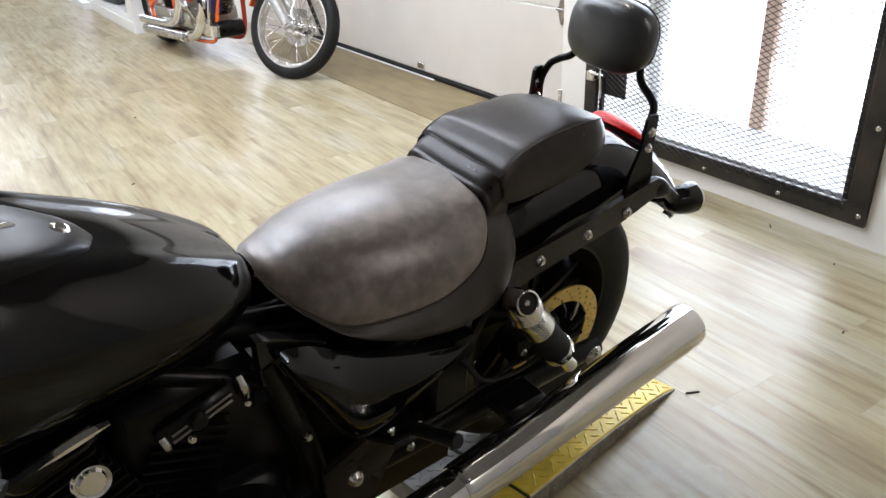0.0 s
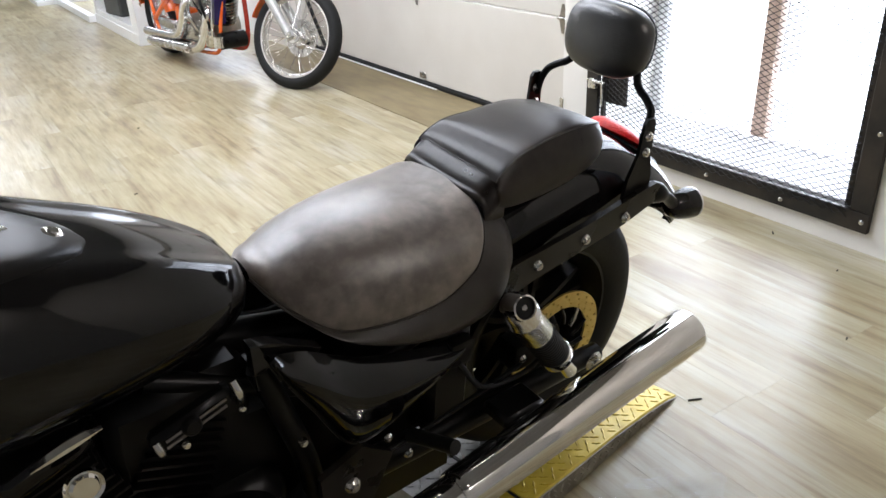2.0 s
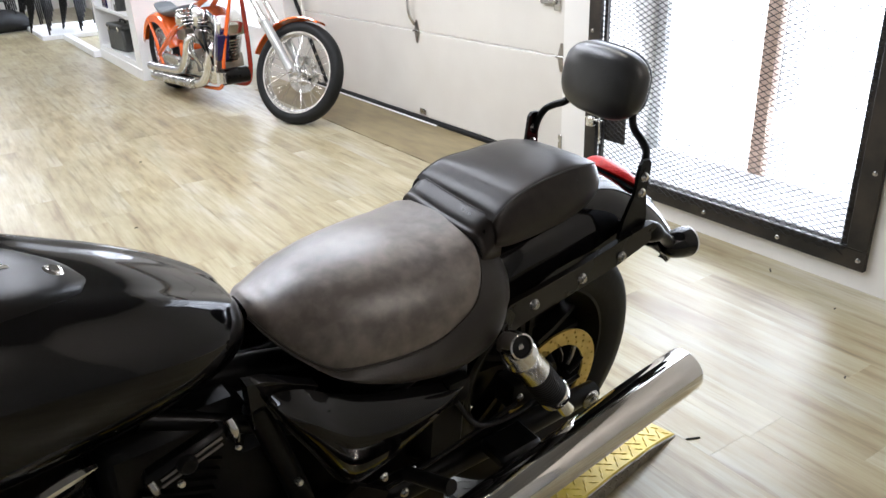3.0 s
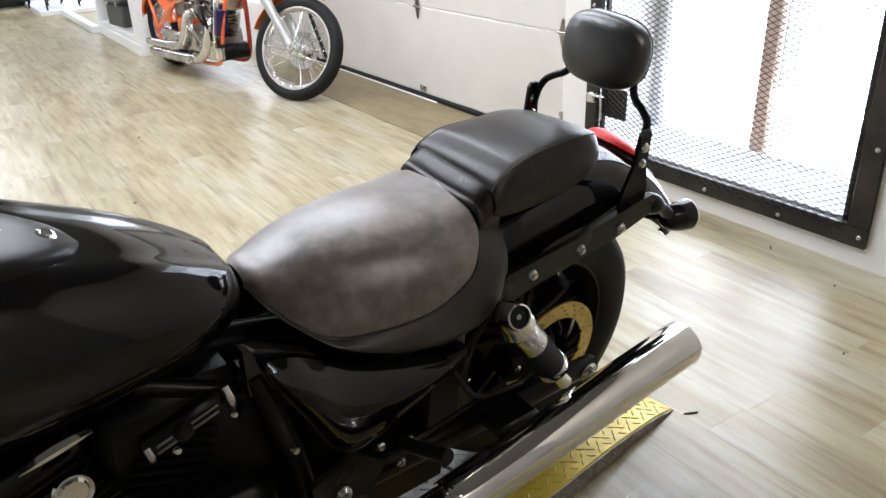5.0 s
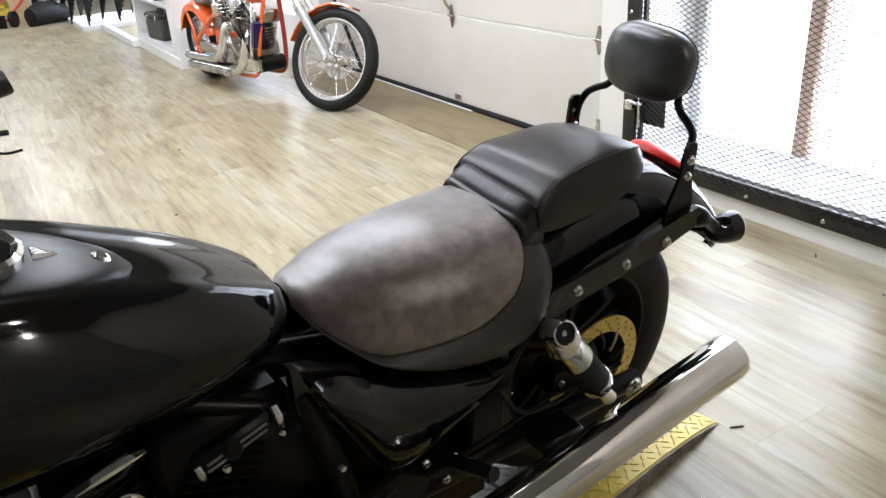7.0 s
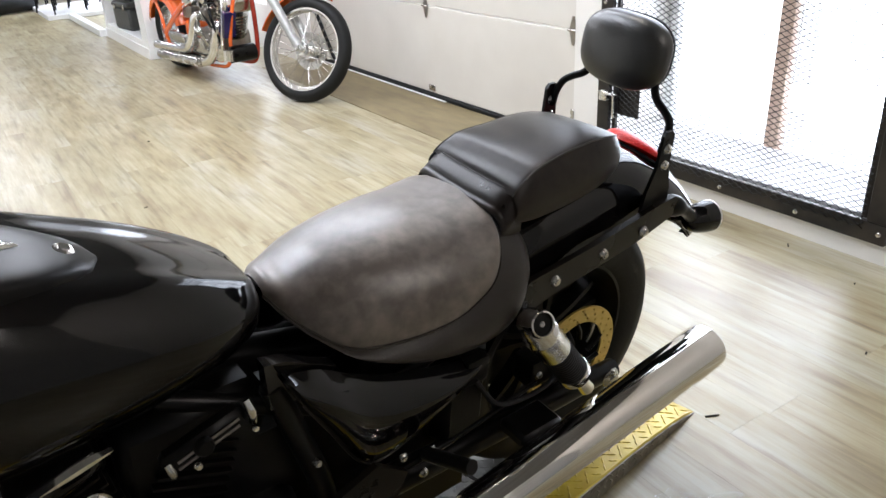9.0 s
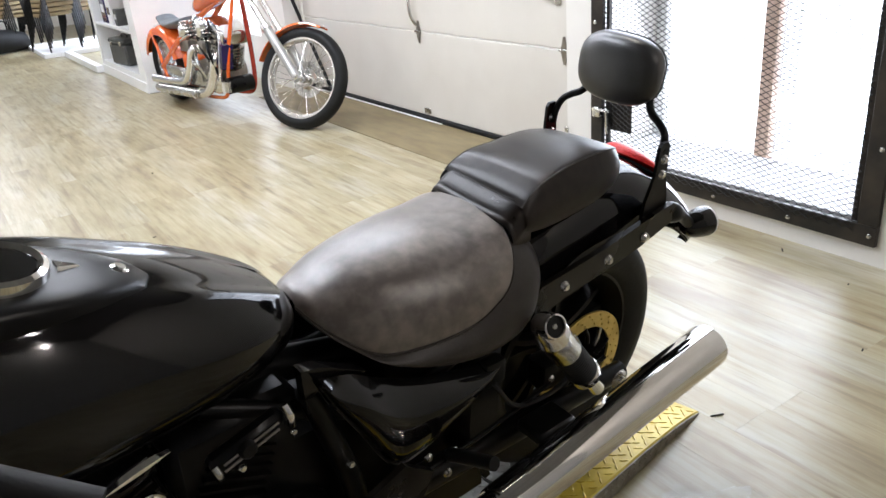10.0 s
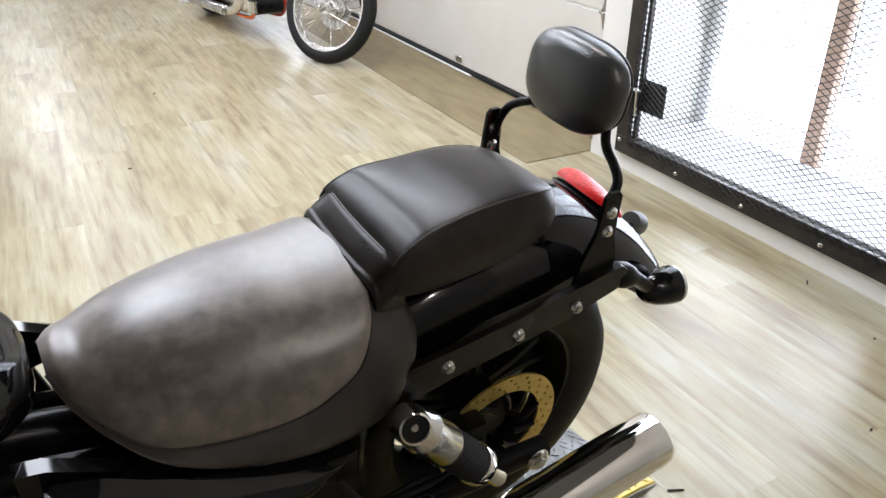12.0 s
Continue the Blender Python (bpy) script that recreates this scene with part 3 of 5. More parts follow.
# ---- lamps on the ceiling ----
for x, y, power in PANELS:
    f = thing("ceiling_panel", pose(x, y, 3.0), "white flat ceiling light panel, unseen, added as fill", "ceiling light", "ceiling panels")
    part("panel_frame", box((0, 0, -0.016), (0.66, 1.26, 0.03), 0.004), M_WHITE, f)
    part("diffuser", box((0, 0, -0.034), (0.60, 1.20, 0.004)), M_PANEL, f)
    lamp("panel_light", "AREA", look((x, y, 2.955), (x, y, 0.0)), power, (0.98, 0.99, 1.0), w=0.60, h=1.20)
for x, y, power in BULBS:
    f = thing("ceiling_lamp", pose(x, y, 3.0), "round metal ceiling lamp with a bare bulb", "lamp", "ceiling lamps")
    part("canopy", turn([(0, 0), (0.06, 0), (0.06, -0.02), (0.02, -0.03), (0.012, -0.14), (0, -0.14)], Matrix(), 24), M_WHITE, f)
    part("shade", turn([(0.03, -0.13), (0.05, -0.15), (0.16, -0.24), (0.165, -0.245), (0.155, -0.24), (0.045, -0.145)], Matrix(), 28, True), M_STEEL, f)
    lamp("lamp_light", "POINT", pose(x, y, 2.72), power, (1.0, 0.88, 0.74), r=0.045)


# ---- the black motorcycle ----
# Its own frame: x to the rear, y to its right-hand side, z up from the rear tyre's foot; it leans on its stand.
BIKE = Matrix.Translation((1.155, 1.255, 0.062)) @ Matrix.Rotation(radians(4.5), 4, "Z") @ Matrix.Rotation(radians(8), 4, "X")
bike = thing("motorcycle", BIKE, "gloss black cruiser motorcycle with grey-black vinyl seats and chrome muffler", "motorcycle")


def mirror(bm):
    geom = bmesh.ops.duplicate(bm, geom=bm.verts[:] + bm.faces[:])["geom"]
    bmesh.ops.scale(bm, vec=(1, -1, 1), verts=[v for v in geom if isinstance(v, bmesh.types.BMVert)])
    return bm


# rider's seat: rows of x, half width at the seam, height of the seam, height of the crown, half width and height of the lower edge, x of the lower edge
SEAT = spline([
    (-0.742, 0.030, 0.752, 0.765, 0.030, 0.735, -0.735),
    (-0.728, 0.058, 0.734, 0.772, 0.062, 0.715, -0.720),
    (-0.700, 0.092, 0.706, 0.772, 0.096, 0.692, -0.690),
    (-0.645, 0.130, 0.676, 0.789, 0.132, 0.655, -0.635),
    (-0.560, 0.155, 0.674, 0.801, 0.155, 0.616, -0.550),
    (-0.470, 0.165, 0.680, 0.807, 0.165, 0.592, -0.450),
    (-0.410, 0.163, 0.698, 0.805, 0.166, 0.590, -0.370),
    (-0.372, 0.155, 0.722, 0.806, 0.162, 0.612, -0.312),
    (-0.348, 0.132, 0.758, 0.807, 0.150, 0.665, -0.276),
    (-0.332, 0.090, 0.782, 0.808, 0.125, 0.715, -0.262),
    (-0.322, 0.035, 0.796, 0.804, 0.075, 0.750, -0.255)], 56)

SEAT = [(r[0] + 0.024 * min(1, max(0, (-0.42 - r[0]) / 0.28)), *r[1:6], r[6] + 0.024 * min(1, max(0, (-0.42 - r[6]) / 0.28))) for r in SEAT]


def rider_seat():
    rows = []
    for x, w, zs, zc, *_ in SEAT:
        row = []
        for s in np.linspace(-1, 1, 33):
            u = math.sin(s * math.pi / 2)
            e = 2.15
            row.append((x, w * u, zs + (zc - zs) * (1 - abs(u) ** e) ** (1 / e) ))
        rows.append(row)
    part("seat", loft(rows, False), M_LEATHER_SHEEN, bike, "worn black vinyl saddle top, paled by a sheen in its colour", sharp=60)
    bm = bmesh.new()
    for side in (-1, 1):
        rows = []
        for x, w, zs, zc, wb, zb, xb in SEAT:
            row = []
            for v in np.linspace(0, 1, 12):
                b = math.sin(v * math.pi) * 0.020
                row.append((x + (xb - x) * v, side * (w + (wb - w) * v + b - 0.02 * v ** 4), zs + (zb - zs) * v))
            rows.append(row)
        loft(rows, False, bm=bm)
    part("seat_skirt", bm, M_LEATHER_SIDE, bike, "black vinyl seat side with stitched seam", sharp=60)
    for side in (-1, 1):
        part("seat_piping", tube([(r[0], side * (r[1] + 0.0015), r[2] + 0.0005) for r in SEAT], 0.0026, 6), M_LEATHER_SIDE, bike)


rider_seat()

PILLION = spline([
    (-0.305, 0.105, 0.826, 0.829, 0.113, 0.780),
    (-0.293, 0.104, 0.838, 0.843, 0.115, 0.778),
    (-0.272, 0.103, 0.851, 0.858, 0.116, 0.776),
    (-0.245, 0.102, 0.862, 0.872, 0.116, 0.775),
    (-0.180, 0.099, 0.873, 0.885, 0.114, 0.777),
    (-0.110, 0.096, 0.876, 0.888, 0.110, 0.784),
    (-0.058, 0.089, 0.870, 0.881, 0.102, 0.794),
    (-0.024, 0.074, 0.860, 0.868, 0.087, 0.800),
    (-0.005, 0.050, 0.848, 0.854, 0.062, 0.803),
    (0.004, 0.020, 0.834, 0.838, 0.028, 0.805)], 48)


def pillion_seat():
    # the stuffing sags towards the far side
    sag = lambda x, y: -0.016 * min(1, max(0, (x + 0.31) / 0.12)) * min(1, max(0, 0.5 + y / 0.2))
    rows = []
    for x, w, zs, zc, wb, zb in PILLION:
        ring = [(w * math.sin(s * math.pi / 2), 0.55 * (zc - zs) * math.cos(s * math.pi / 2) ** 0.75) for s in np.linspace(-1, 1, 29)]
        rows.append([(x, y, zs + h + sag(x, y)) for y, h in ring])
    part("pillion_seat", loft(rows, False), M_PILLION, bike, "black vinyl pillion pad top", sharp=60)
    bm = bmesh.new()
    for side in (-1, 1):
        rows = []
        for x, w, zs, zc, wb, zb in PILLION:
            rows.append([(x, side * (w + (wb - w) * v + math.sin(v * math.pi) ** 0.8 * 0.011), zs + sag(x, side * w) * (1 - v) + (zb - zs) * v) for v in np.linspace(0, 1, 12)])
        loft(rows, False, bm=bm)
    part("pillion_side", bm, M_PILLION, bike, "black vinyl pillion pad side", sharp=60)
    for side in (-1, 1):
        part("pillion_piping", tube([(r[0], side * (r[1] + 0.0006), r[2] + 0.0002 + sag(r[0], side * r[1])) for r in PILLION], 0.0016, 6), M_LEATHER_SIDE, bike)
    # the flat lip in front of the pad, lying over the saddle and folded down at both ends
    rows, welt = [], []
    for s in np.linspace(-1, 1, 41):
        u = math.sin(s * math.pi / 2)
        drop = 0.030 * abs(u) ** 12
        sweep = 0.010 * abs(u) ** 3
        prof = [(-0.334, -0.013), (-0.341, -0.008), (-0.3425, -0.003), (-0.3405, 0.0015), (-0.3365, 0.0035), (-0.3345, 0.0032), (-0.3325, 0.0062), (-0.322, 0.0142), (-0.312, 0.0215), (-0.306, 0.0255), (-0.3035, 0.0262), (-0.3015, 0.0245), (-0.300, 0.018), (-0.300, -0.013)]
        rows.append([(x + sweep, 0.1165 * u * (1 + 0.12 * (x + 0.34)), 0.805 - drop + z) for x, z in prof])
        welt.append((-0.3035 + sweep, 0.1168 * u, 0.805 - drop + 0.0258))
    part("pillion_lip", loft(rows, True), M_PILLION, bike, "stitched vinyl front lip of the pillion pad", sharp=70)
    part("lip_welt", tube(welt, 0.0018, 6), M_PILLION, bike)


pillion_seat()


# tank: rows of x, half width, crown, height of the widest line, lower edge
TANK = spline([
    (-0.752, 0.030, 0.772, 0.760, 0.722), (-0.762, 0.068, 0.790, 0.762, 0.704), (-0.790, 0.100, 0.812, 0.764, 0.692),
    (-0.840, 0.128, 0.842, 0.768, 0.680), (-0.900, 0.147, 0.872, 0.776, 0.668), (-0.960, 0.160, 0.898, 0.784, 0.658),
    (-1.030, 0.170, 0.928, 0.794, 0.648), (-1.110, 0.178, 0.953, 0.802, 0.642), (-1.210, 0.180, 0.968, 0.806, 0.650),
    (-1.320, 0.165, 0.966, 0.806, 0.680), (-1.420, 0.130, 0.950, 0.806, 0.720), (-1.480, 0.080, 0.920, 0.810, 0.760), (-1.495, 0.03, 0.88, 0.82, 0.79)], 60)


def tank():
    rings = []
    for x, w, top, mid, low in TANK:
        ring = []
        for a in np.linspace(0, 2 * math.pi, 64, endpoint=False):
            c, s = math.cos(a), math.sin(a)
            e = 2 / 2.25
            y = w * math.copysign(abs(c) ** e, c)
            if s >= 0:
                z = mid + (top - mid) * abs(s)
                z += 0.010 * math.exp(-((abs(y) / max(w, 1e-6) - 0.62) / 0.16) ** 2) * min(1, w / 0.15)
            else:
                y *= 1 - 0.22 * abs(s) ** 2
                z = mid + (low - mid) * abs(s) ** 0.85
            ring.append((x, y, z))
        rings.append(ring)
    part("fuel_tank", loft(rings), M_GLOSS, bike, "gloss black teardrop fuel tank", sharp=70)
    # console on the crown, set towards the rider's left, with a thick rolled rim
    cy = -0.042
    height = lambda x: float(np.interp(-x, [-r[0] for r in TANK], [r[2] for r in TANK])) - 0.004
    rows = []
    for t in np.linspace(0, 1, 30):
        x = -0.950 - 0.36 * t
        w = 0.088 * (1 - (1 - min(1, t * 1.6)) ** 2.0) ** 0.55 + 0.003
        rise = min(1, t * 10 + 0.35)
        ring = [(u, 0.002 + 0.011 * rise * (1 - abs(u) ** 4) ** 0.5) for u in np.linspace(-1, 1, 25)]
        rows.append([(x, cy - w * 0.96, height(x) - 0.045)] + [(x, cy + w * u, height(x) + h - 0.10 * max(0, -cy - w * u - 0.03)) for u, h in ring] + [(x, cy + w * 0.96, height(x) - 0.03)])
    part("tank_console", loft(rows, False), M_SATIN, bike, "satin black console on the tank", sharp=60)
    bolt(bike, (-0.983, cy, height(-0.983) + 0.009), (0.45, -0.10, 0.9), 0.012, 0.006, M_CHROME, "console_bolt")
    z = height(-1.04) + 0.012
    part("console_emblem", loft([[(-1.054, cy - 0.013, z + 0.004), (-1.054, cy + 0.013, z + 0.004), (-1.024, cy, z - 0.008)], [(-1.052, cy - 0.010, z + 0.008), (-1.052, cy + 0.010, z + 0.008), (-1.028, cy, z - 0.002)]]), M_CHROME, bike, "small three-cornered chrome emblem")
    dial = axis((-1.118, cy, height(-1.118) + 0.004), (0.22, -0.05, 0.97))
    part("speedometer", turn([(0, 0.012), (0.046, 0.012), (0.052, 0.020), (0.058, 0.016), (0.060, -0.01)], dial, 36), M_CHROME, bike, "chrome-rimmed round instrument")
    part("speedometer_glass", turn([(0, 0.016), (0.045, 0.0145)], dial, 36), M_GLOSS, bike)
    for side in (-1,):
        part("tank_badge", loft([[(-1.09 + 0.085 * t, side * (0.176 - 0.006 * t + k), 0.702 + 0.016 * t + h * math.sin(math.pi * min(1, (1 - t) * 0.9 + 0.05)) * 0.0075) for k, h in ((0.0, -1), (0.007, -0.4), (0.007, 0.4), (0.0, 1))] for t in np.linspace(0, 1, 12)]), M_CHROME, bike, "silver wing-shaped tank badge")


tank()
for o in bike.children_recursive:
    if o.name.split(".")[0] in ("fuel_tank", "tank_console", "console_bolt", "console_emblem", "speedometer", "speedometer_glass", "tank_badge"):
        o.data.transform(Matrix.Translation((0.022, 0, 0.006)))


def side_cover(side):
    top = spline([(-0.752, 0.700), (-0.738, 0.695), (-0.694, 0.682), (-0.640, 0.648), (-0.573, 0.614), (-0.459, 0.578), (-0.392, 0.562)], 34)
    low = spline([(-0.750, 0.690), (-0.726, 0.636), (-0.690, 0.570), (-0.632, 0.468), (-0.566, 0.460), (-0.468, 0.503), (-0.390, 0.554)], 34)
    rows = []
    for i, (a, b) in enumerate(zip(top, low)):
        u = i / 33
        row = []
        for v in np.linspace(0, 1, 16):
            p = a + (b - a) * v
            bulge = math.sin(math.pi * min(1, max(0, v * 0.86 + 0.07))) ** 0.7 * math.sin(math.pi * (0.08 + 0.84 * u)) ** 0.6
            crease = 0.006 * math.exp(-((v - 0.36) / 0.07) ** 2) * math.sin(math.pi * u)
            row.append((p[0], side * (0.142 - 0.012 * max(0, 1 - v / 0.22) ** 1.6 + 0.050 * bulge + crease), p[1]))
        rows.append(row)
    part("side_cover", loft(rows, False), M_GLOSS, bike, "gloss black teardrop side cover", sharp=60)
    part("side_cover_edge", tube([(r[-1][0], r[-1][1], r[-1][2]) for r in rows], 0.0032, 6), M_STRUT, bike)


side_cover(-1)
side_cover(1)
for side in (-1, 1):
    part("frame_cover", loft([[(x, side * y, z) for x, z in ((-0.775, 0.722), (-0.745, 0.716), (-0.664, 0.670), (-0.700, 0.650), (-0.735, 0.640), (-0.770, 0.640))] for y in (0.118, 0.136, 0.140)]), M_GLOSS, bike, "small black cover over the frame joint")

# rear wheel
WC = Vector((-0.022, 0.056, 0.320))
WM = axis(WC, (0, 1, 0))
part("rear_tyre", turn([(0.205, -0.062), (0.222, -0.076), (0.250, -0.085), (0.278, -0.082), (0.300, -0.066), (0.314, -0.040), (0.320, -0.014), (0.320, 0.014), (0.314, 0.040), (0.300, 0.066), (0.278, 0.082), (0.250, 0.085), (0.222, 0.076), (0.205, 0.062)], WM, 72), M_RUBBER, bike, "black rear tyre with rounded tread", sharp=60)
part("rear_rim", turn([(0.212, -0.066), (0.203, -0.066), (0.196, -0.050), (0.180, -0.030), (0.178, 0.0), (0.180, 0.030), (0.196, 0.050), (0.203, 0.066), (0.212, 0.066), (0.190, 0.03), (0.188, -0.03)], WM, 64, True), M_RIM, bike, "dark painted wheel rim")
for k in range(5):
    a = k * 2 * math.pi / 5 + 0.35
    e = Vector((math.cos(a), 0, math.sin(a)))
    f = Vector((-math.sin(a), 0, math.cos(a)))
    bm = bmesh.new()
    for q in (-1, 1):
        loft([[WC + e * r + f * (q * w0 + d) + Vector((0, h, 0)) for d, h in ((-0.007, -0.018), (0.007, -0.018), (0.007, 0.018), (-0.007, 0.018))] for r, w0 in ((0.045, 0.010), (0.10, 0.014), (0.15, 0.024), (0.186, 0.036))], bm=bm)
    part("wheel_spoke", bm, M_RIM, bike)
part("wheel_hub", turn([(0, -0.09), (0.035, -0.09), (0.05, -0.06), (0.05, 0.06), (0.035, 0.09), (0, 0.09)], WM, 28), M_RIM, bike)


def brake_disc():
    """A drilled annulus on slim carrier arms."""
    bm = bmesh.new()
    n, ra, rb, rows = 120, 0.093, 0.132, 7
    y = -0.058
    vs = [[bm.verts.new((WC.x + (ra + (rb - ra) * j / rows) * math.cos(2 * math.pi * i / n), y, WC.z + (ra + (rb - ra) * j / rows) * math.sin(2 * math.pi * i / n))) for j in range(rows + 1)] for i in range(n)]
    for i in range(n):
        for j in range(rows):
            hole = (j == 1 and i % 6 == 0) or (j == 3 and i % 6 == 2) or (j == 5 and i % 6 == 4)
            if not hole:
                k = (i + 1) % n
                bm.faces.new((vs[i][j], vs[i][j + 1], vs[k][j + 1], vs[k][j]))
    ret = bmesh.ops.extrude_face_region(bm, geom=bm.faces[:])
    bmesh.ops.translate(bm, vec=(0, 0.005, 0), verts=[v for v in ret["geom"] if isinstance(v, bmesh.types.BMVert)])
    d = part("brake_disc", bm, M_DISC, bike, "gold-coloured drilled brake disc", flat=True)
    for k in range(10):
        a0, a1 = k * math.pi / 5, k * math.pi / 5 + 0.32
        pts = [(WC.x + r * math.cos(a0 + (a1 - a0) * t), y + 0.0025, WC.z + r * math.sin(a0 + (a1 - a0) * t)) for r, t in ((0.05, 0), (0.07, 0.4), (0.094, 1))]
        part("disc_arm", tube(pts, 0.006, 8), M_STEEL if len(d.children) % 3 == 1 else M_SATIN, d)
    part("brake_caliper", box((WC.x - 0.115, y - 0.01, WC.z + 0.055), (0.11, 0.06, 0.07), 0.014, seg=2), M_SATIN, bike, "black brake caliper")
    for x in (-0.15, -0.10):
        bolt(bike, (WC.x + x, y - 0.04, WC.z + 0.055), (0, -1, 0), 0.008, 0.006)


brake_disc()


# rear fender: path of the crown, swept as an arch
def fender():
    path = spline([(-0.36, 0.738), (-0.27, 0.776), (-0.16, 0.796), (-0.05, 0.803), (0.05, 0.797), (0.13, 0.768), (0.20, 0.724), (0.26, 0.668), (0.305, 0.612), (0.318, 0.590)], 44)
    rows = []
    for i, (x, z) in enumerate(path):
        a, b = path[max(i - 1, 0)], path[min(i + 1, len(path) - 1)]
        d = np.array((b - a)) / np.linalg.norm(b - a)
        nx, nz = -d[1], d[0]
        u = i / (len(path) - 1)
        w = 0.128 - 0.012 * u - 0.045 * max(0, (u - 0.8) / 0.2) ** 2
        depth = 0.105 - 0.045 * max(0, (u - 0.55) / 0.45)
        row = []
        for s in np.linspace(-1, 1, 33):
            t = s * math.pi / 2
            y = w * math.copysign(abs(math.sin(t)) ** 0.85, s)
            dn = depth * (1 - abs(math.cos(t)) ** 0.75)
            row.append((x - nx * dn, y, z - nz * dn))
        rows.append(row)
    inner = [[(p[0], p[1] * 0.97, p[2] - 0.005) for p in r] for r in rows]
    bm = loft(rows, False)
    loft(inner, False, bm=bm)
    part("rear_fender", bm, M_GLOSS, bike, "gloss black rear fender", sharp=60)


fender()


def tail_lamp():
    base = axis((0.138, 0, 0.764), (0.58, 0, 0.81))
    for name, material, lab, k, z0, d in (("tail_lamp", M_RED, "red faceted tail lamp lens", 1.0, 0.0, 0.027), ("tail_lamp_base", M_SATIN, "black tail lamp base", 1.04, -0.012, 0.012)):
        rows = []
        for t in np.linspace(0, math.pi, 26):
            rows.append([base @ Vector((-0.073 * k * math.cos(t), 0.042 * k * math.sin(t) ** 0.75 * math.cos(a), z0 + d * math.sin(t) ** 0.7 * math.sin(a) ** 0.8 * (1.0 - 0.25 * math.cos(t)))) for a in np.linspace(0, math.pi, 21)])
        part(name, loft(rows, False), material, bike, lab, sharp=50)
    part("rear_reflector", turn([(0, -0.028), (0.020, -0.026), (0.024, -0.010), (0.024, 0.020), (0.019, 0.026), (0, 0.027)], axis((0.345, 0.055, 0.618), (0.8, 0.3, -0.5)), 24), M_TOOL, bike, "grey housing behind the fender end")
    part("reflector_arm", tube([(0.285, 0.03, 0.63), (0.335, 0.05, 0.62)], 0.010, 10), M_SATIN, bike)


tail_lamp()

for side in (-1, 1):
    y = side * 0.158
    part("fender_strut", plate([(-0.335, 0.655), (-0.300, 0.690), (-0.233, 0.697), (-0.137, 0.709), (-0.052, 0.724), (0.03, 0.738), (0.072, 0.744), (0.086, 0.734), (0.084, 0.714), (0.07, 0.700), (-0.024, 0.674), (-0.129, 0.657), (-0.237, 0.641), (-0.29, 0.628), (-0.33, 0.625)], y, 0.012), M_STRUT, bike, "dark steel fender strut")
    for x, z in ((-0.241, 0.670), (-0.120, 0.682), (-0.011, 0.694)):
        bolt(bike, (x, y + side * 0.006, z), (0, side, 0), 0.0095, 0.009, M_STEEL, "strut_bolt")
    part("sissy_bracket", plate([(-0.016, 0.702), (0.066, 0.702), (0.062, 0.760), (0.048, 0.805), (0.045, 0.872), (0.038, 0.880), (0.022, 0.880), (0.015, 0.872), (0.012, 0.812), (-0.006, 0.765)], side * 0.148, 0.007), M_SATIN, bike, "black steel backrest bracket")
    for z in (0.846, 0.814):
        bolt(bike, (0.030, side * 0.148 - 0.004, z), (0, -1, 0), 0.0085, 0.007, M_CHROME, "bracket_bolt")
    part("sissy_bar", tube(spline([(0.030, side * 0.140, 0.835), (0.036, side * 0.140, 0.862), (0.047, side * 0.134, 0.886), (0.053, side * 0.114, 0.902), (0.057, side * 0.092, 0.914), (0.060, side * 0.080, 0.932), (0.062, side * 0.074, 0.980)], 30), 0.0076, 12), M_SATIN, bike, "black bent backrest tube")
    # turn signal on its stalk
    part("signal_stalk", tube(spline([(0.062, side * 0.140, 0.722), (0.100, side * 0.150, 0.708), (0.132, side * 0.152, 0.690), (0.168, side * 0.150, 0.660)], 14), [0.012, 0.016, 0.020, 0.022, 0.022, 0.020, 0.017, 0.014, 0.0125, 0.012, 0.012, 0.012, 0.012, 0.012], 16), M_SATIN, bike)
    sm = axis((0.190, side * 0.148, 0.650), (1, side * 0.10, -0.04))
    part("turn_signal", turn([(0, -0.036), (0.010, -0.034), (0.020, -0.025), (0.028, -0.008), (0.032, 0.012), (0.0335, 0.030), (0.0335, 0.036), (0, 0.036)], sm, 28), M_GLOSS, bike, "black bullet turn signal")
    part("signal_lens", turn([(0.0330, 0.036), (0.0325, 0.042), (0.022, 0.049), (0, 0.051)], sm, 28), M_LENS, bike, "clear turn signal lens, whitened for the window light on it")
    # shock absorber
    a, b = Vector((-0.326, side * 0.200, 0.638)), Vector((-0.157, side * 0.184, 0.423))
    d = (b - a).normalized()
    am = axis(a, d)
    FAT = Matrix.Diagonal((1.2, 1.2, 1.0, 1))
    part("shock_cover", turn([(0, -0.019), (0.012, -0.018), (0.019, -0.012), (0.0225, 0.0), (0.0245, 0.020), (0.0262, 0.036), (0.0275, 0.040), (0.0280, 0.044), (0.0272, 0.047), (0.0268, 0.049), (0.0268, 0.116), (0.0250, 0.119), (0, 0.121)], am @ FAT, 40), M_POLISH, bike, "chrome upper shock cover")
    em = axis(a + Vector((-0.003, side * 0.019, 0.012)), (-0.20, side, 0.50))
    part("shock_eye", turn([(0.0150, 0.006), (0.0152, 0.0125), (0.0165, 0.0145), (0.0188, 0.0130), (0.0205, 0.006), (0.0205, -0.014), (0.0150, -0.014)], em @ FAT, 36, True), M_CHROME, bike, "chrome ring round the shock top bolt")
    part("shock_bush", turn([(0, 0.0085), (0.010, 0.0080), (0.0151, 0.0060), (0.0151, -0.01), (0, -0.01)], em @ FAT, 28), M_RUBBER, bike, "dark rubber bush")
    part("shock_bolt", turn([(0, 0.0115), (0.0032, 0.0115), (0.0045, 0.010), (0.0045, 0.0)], em @ FAT, 16), M_STEEL, bike)
    prof = []
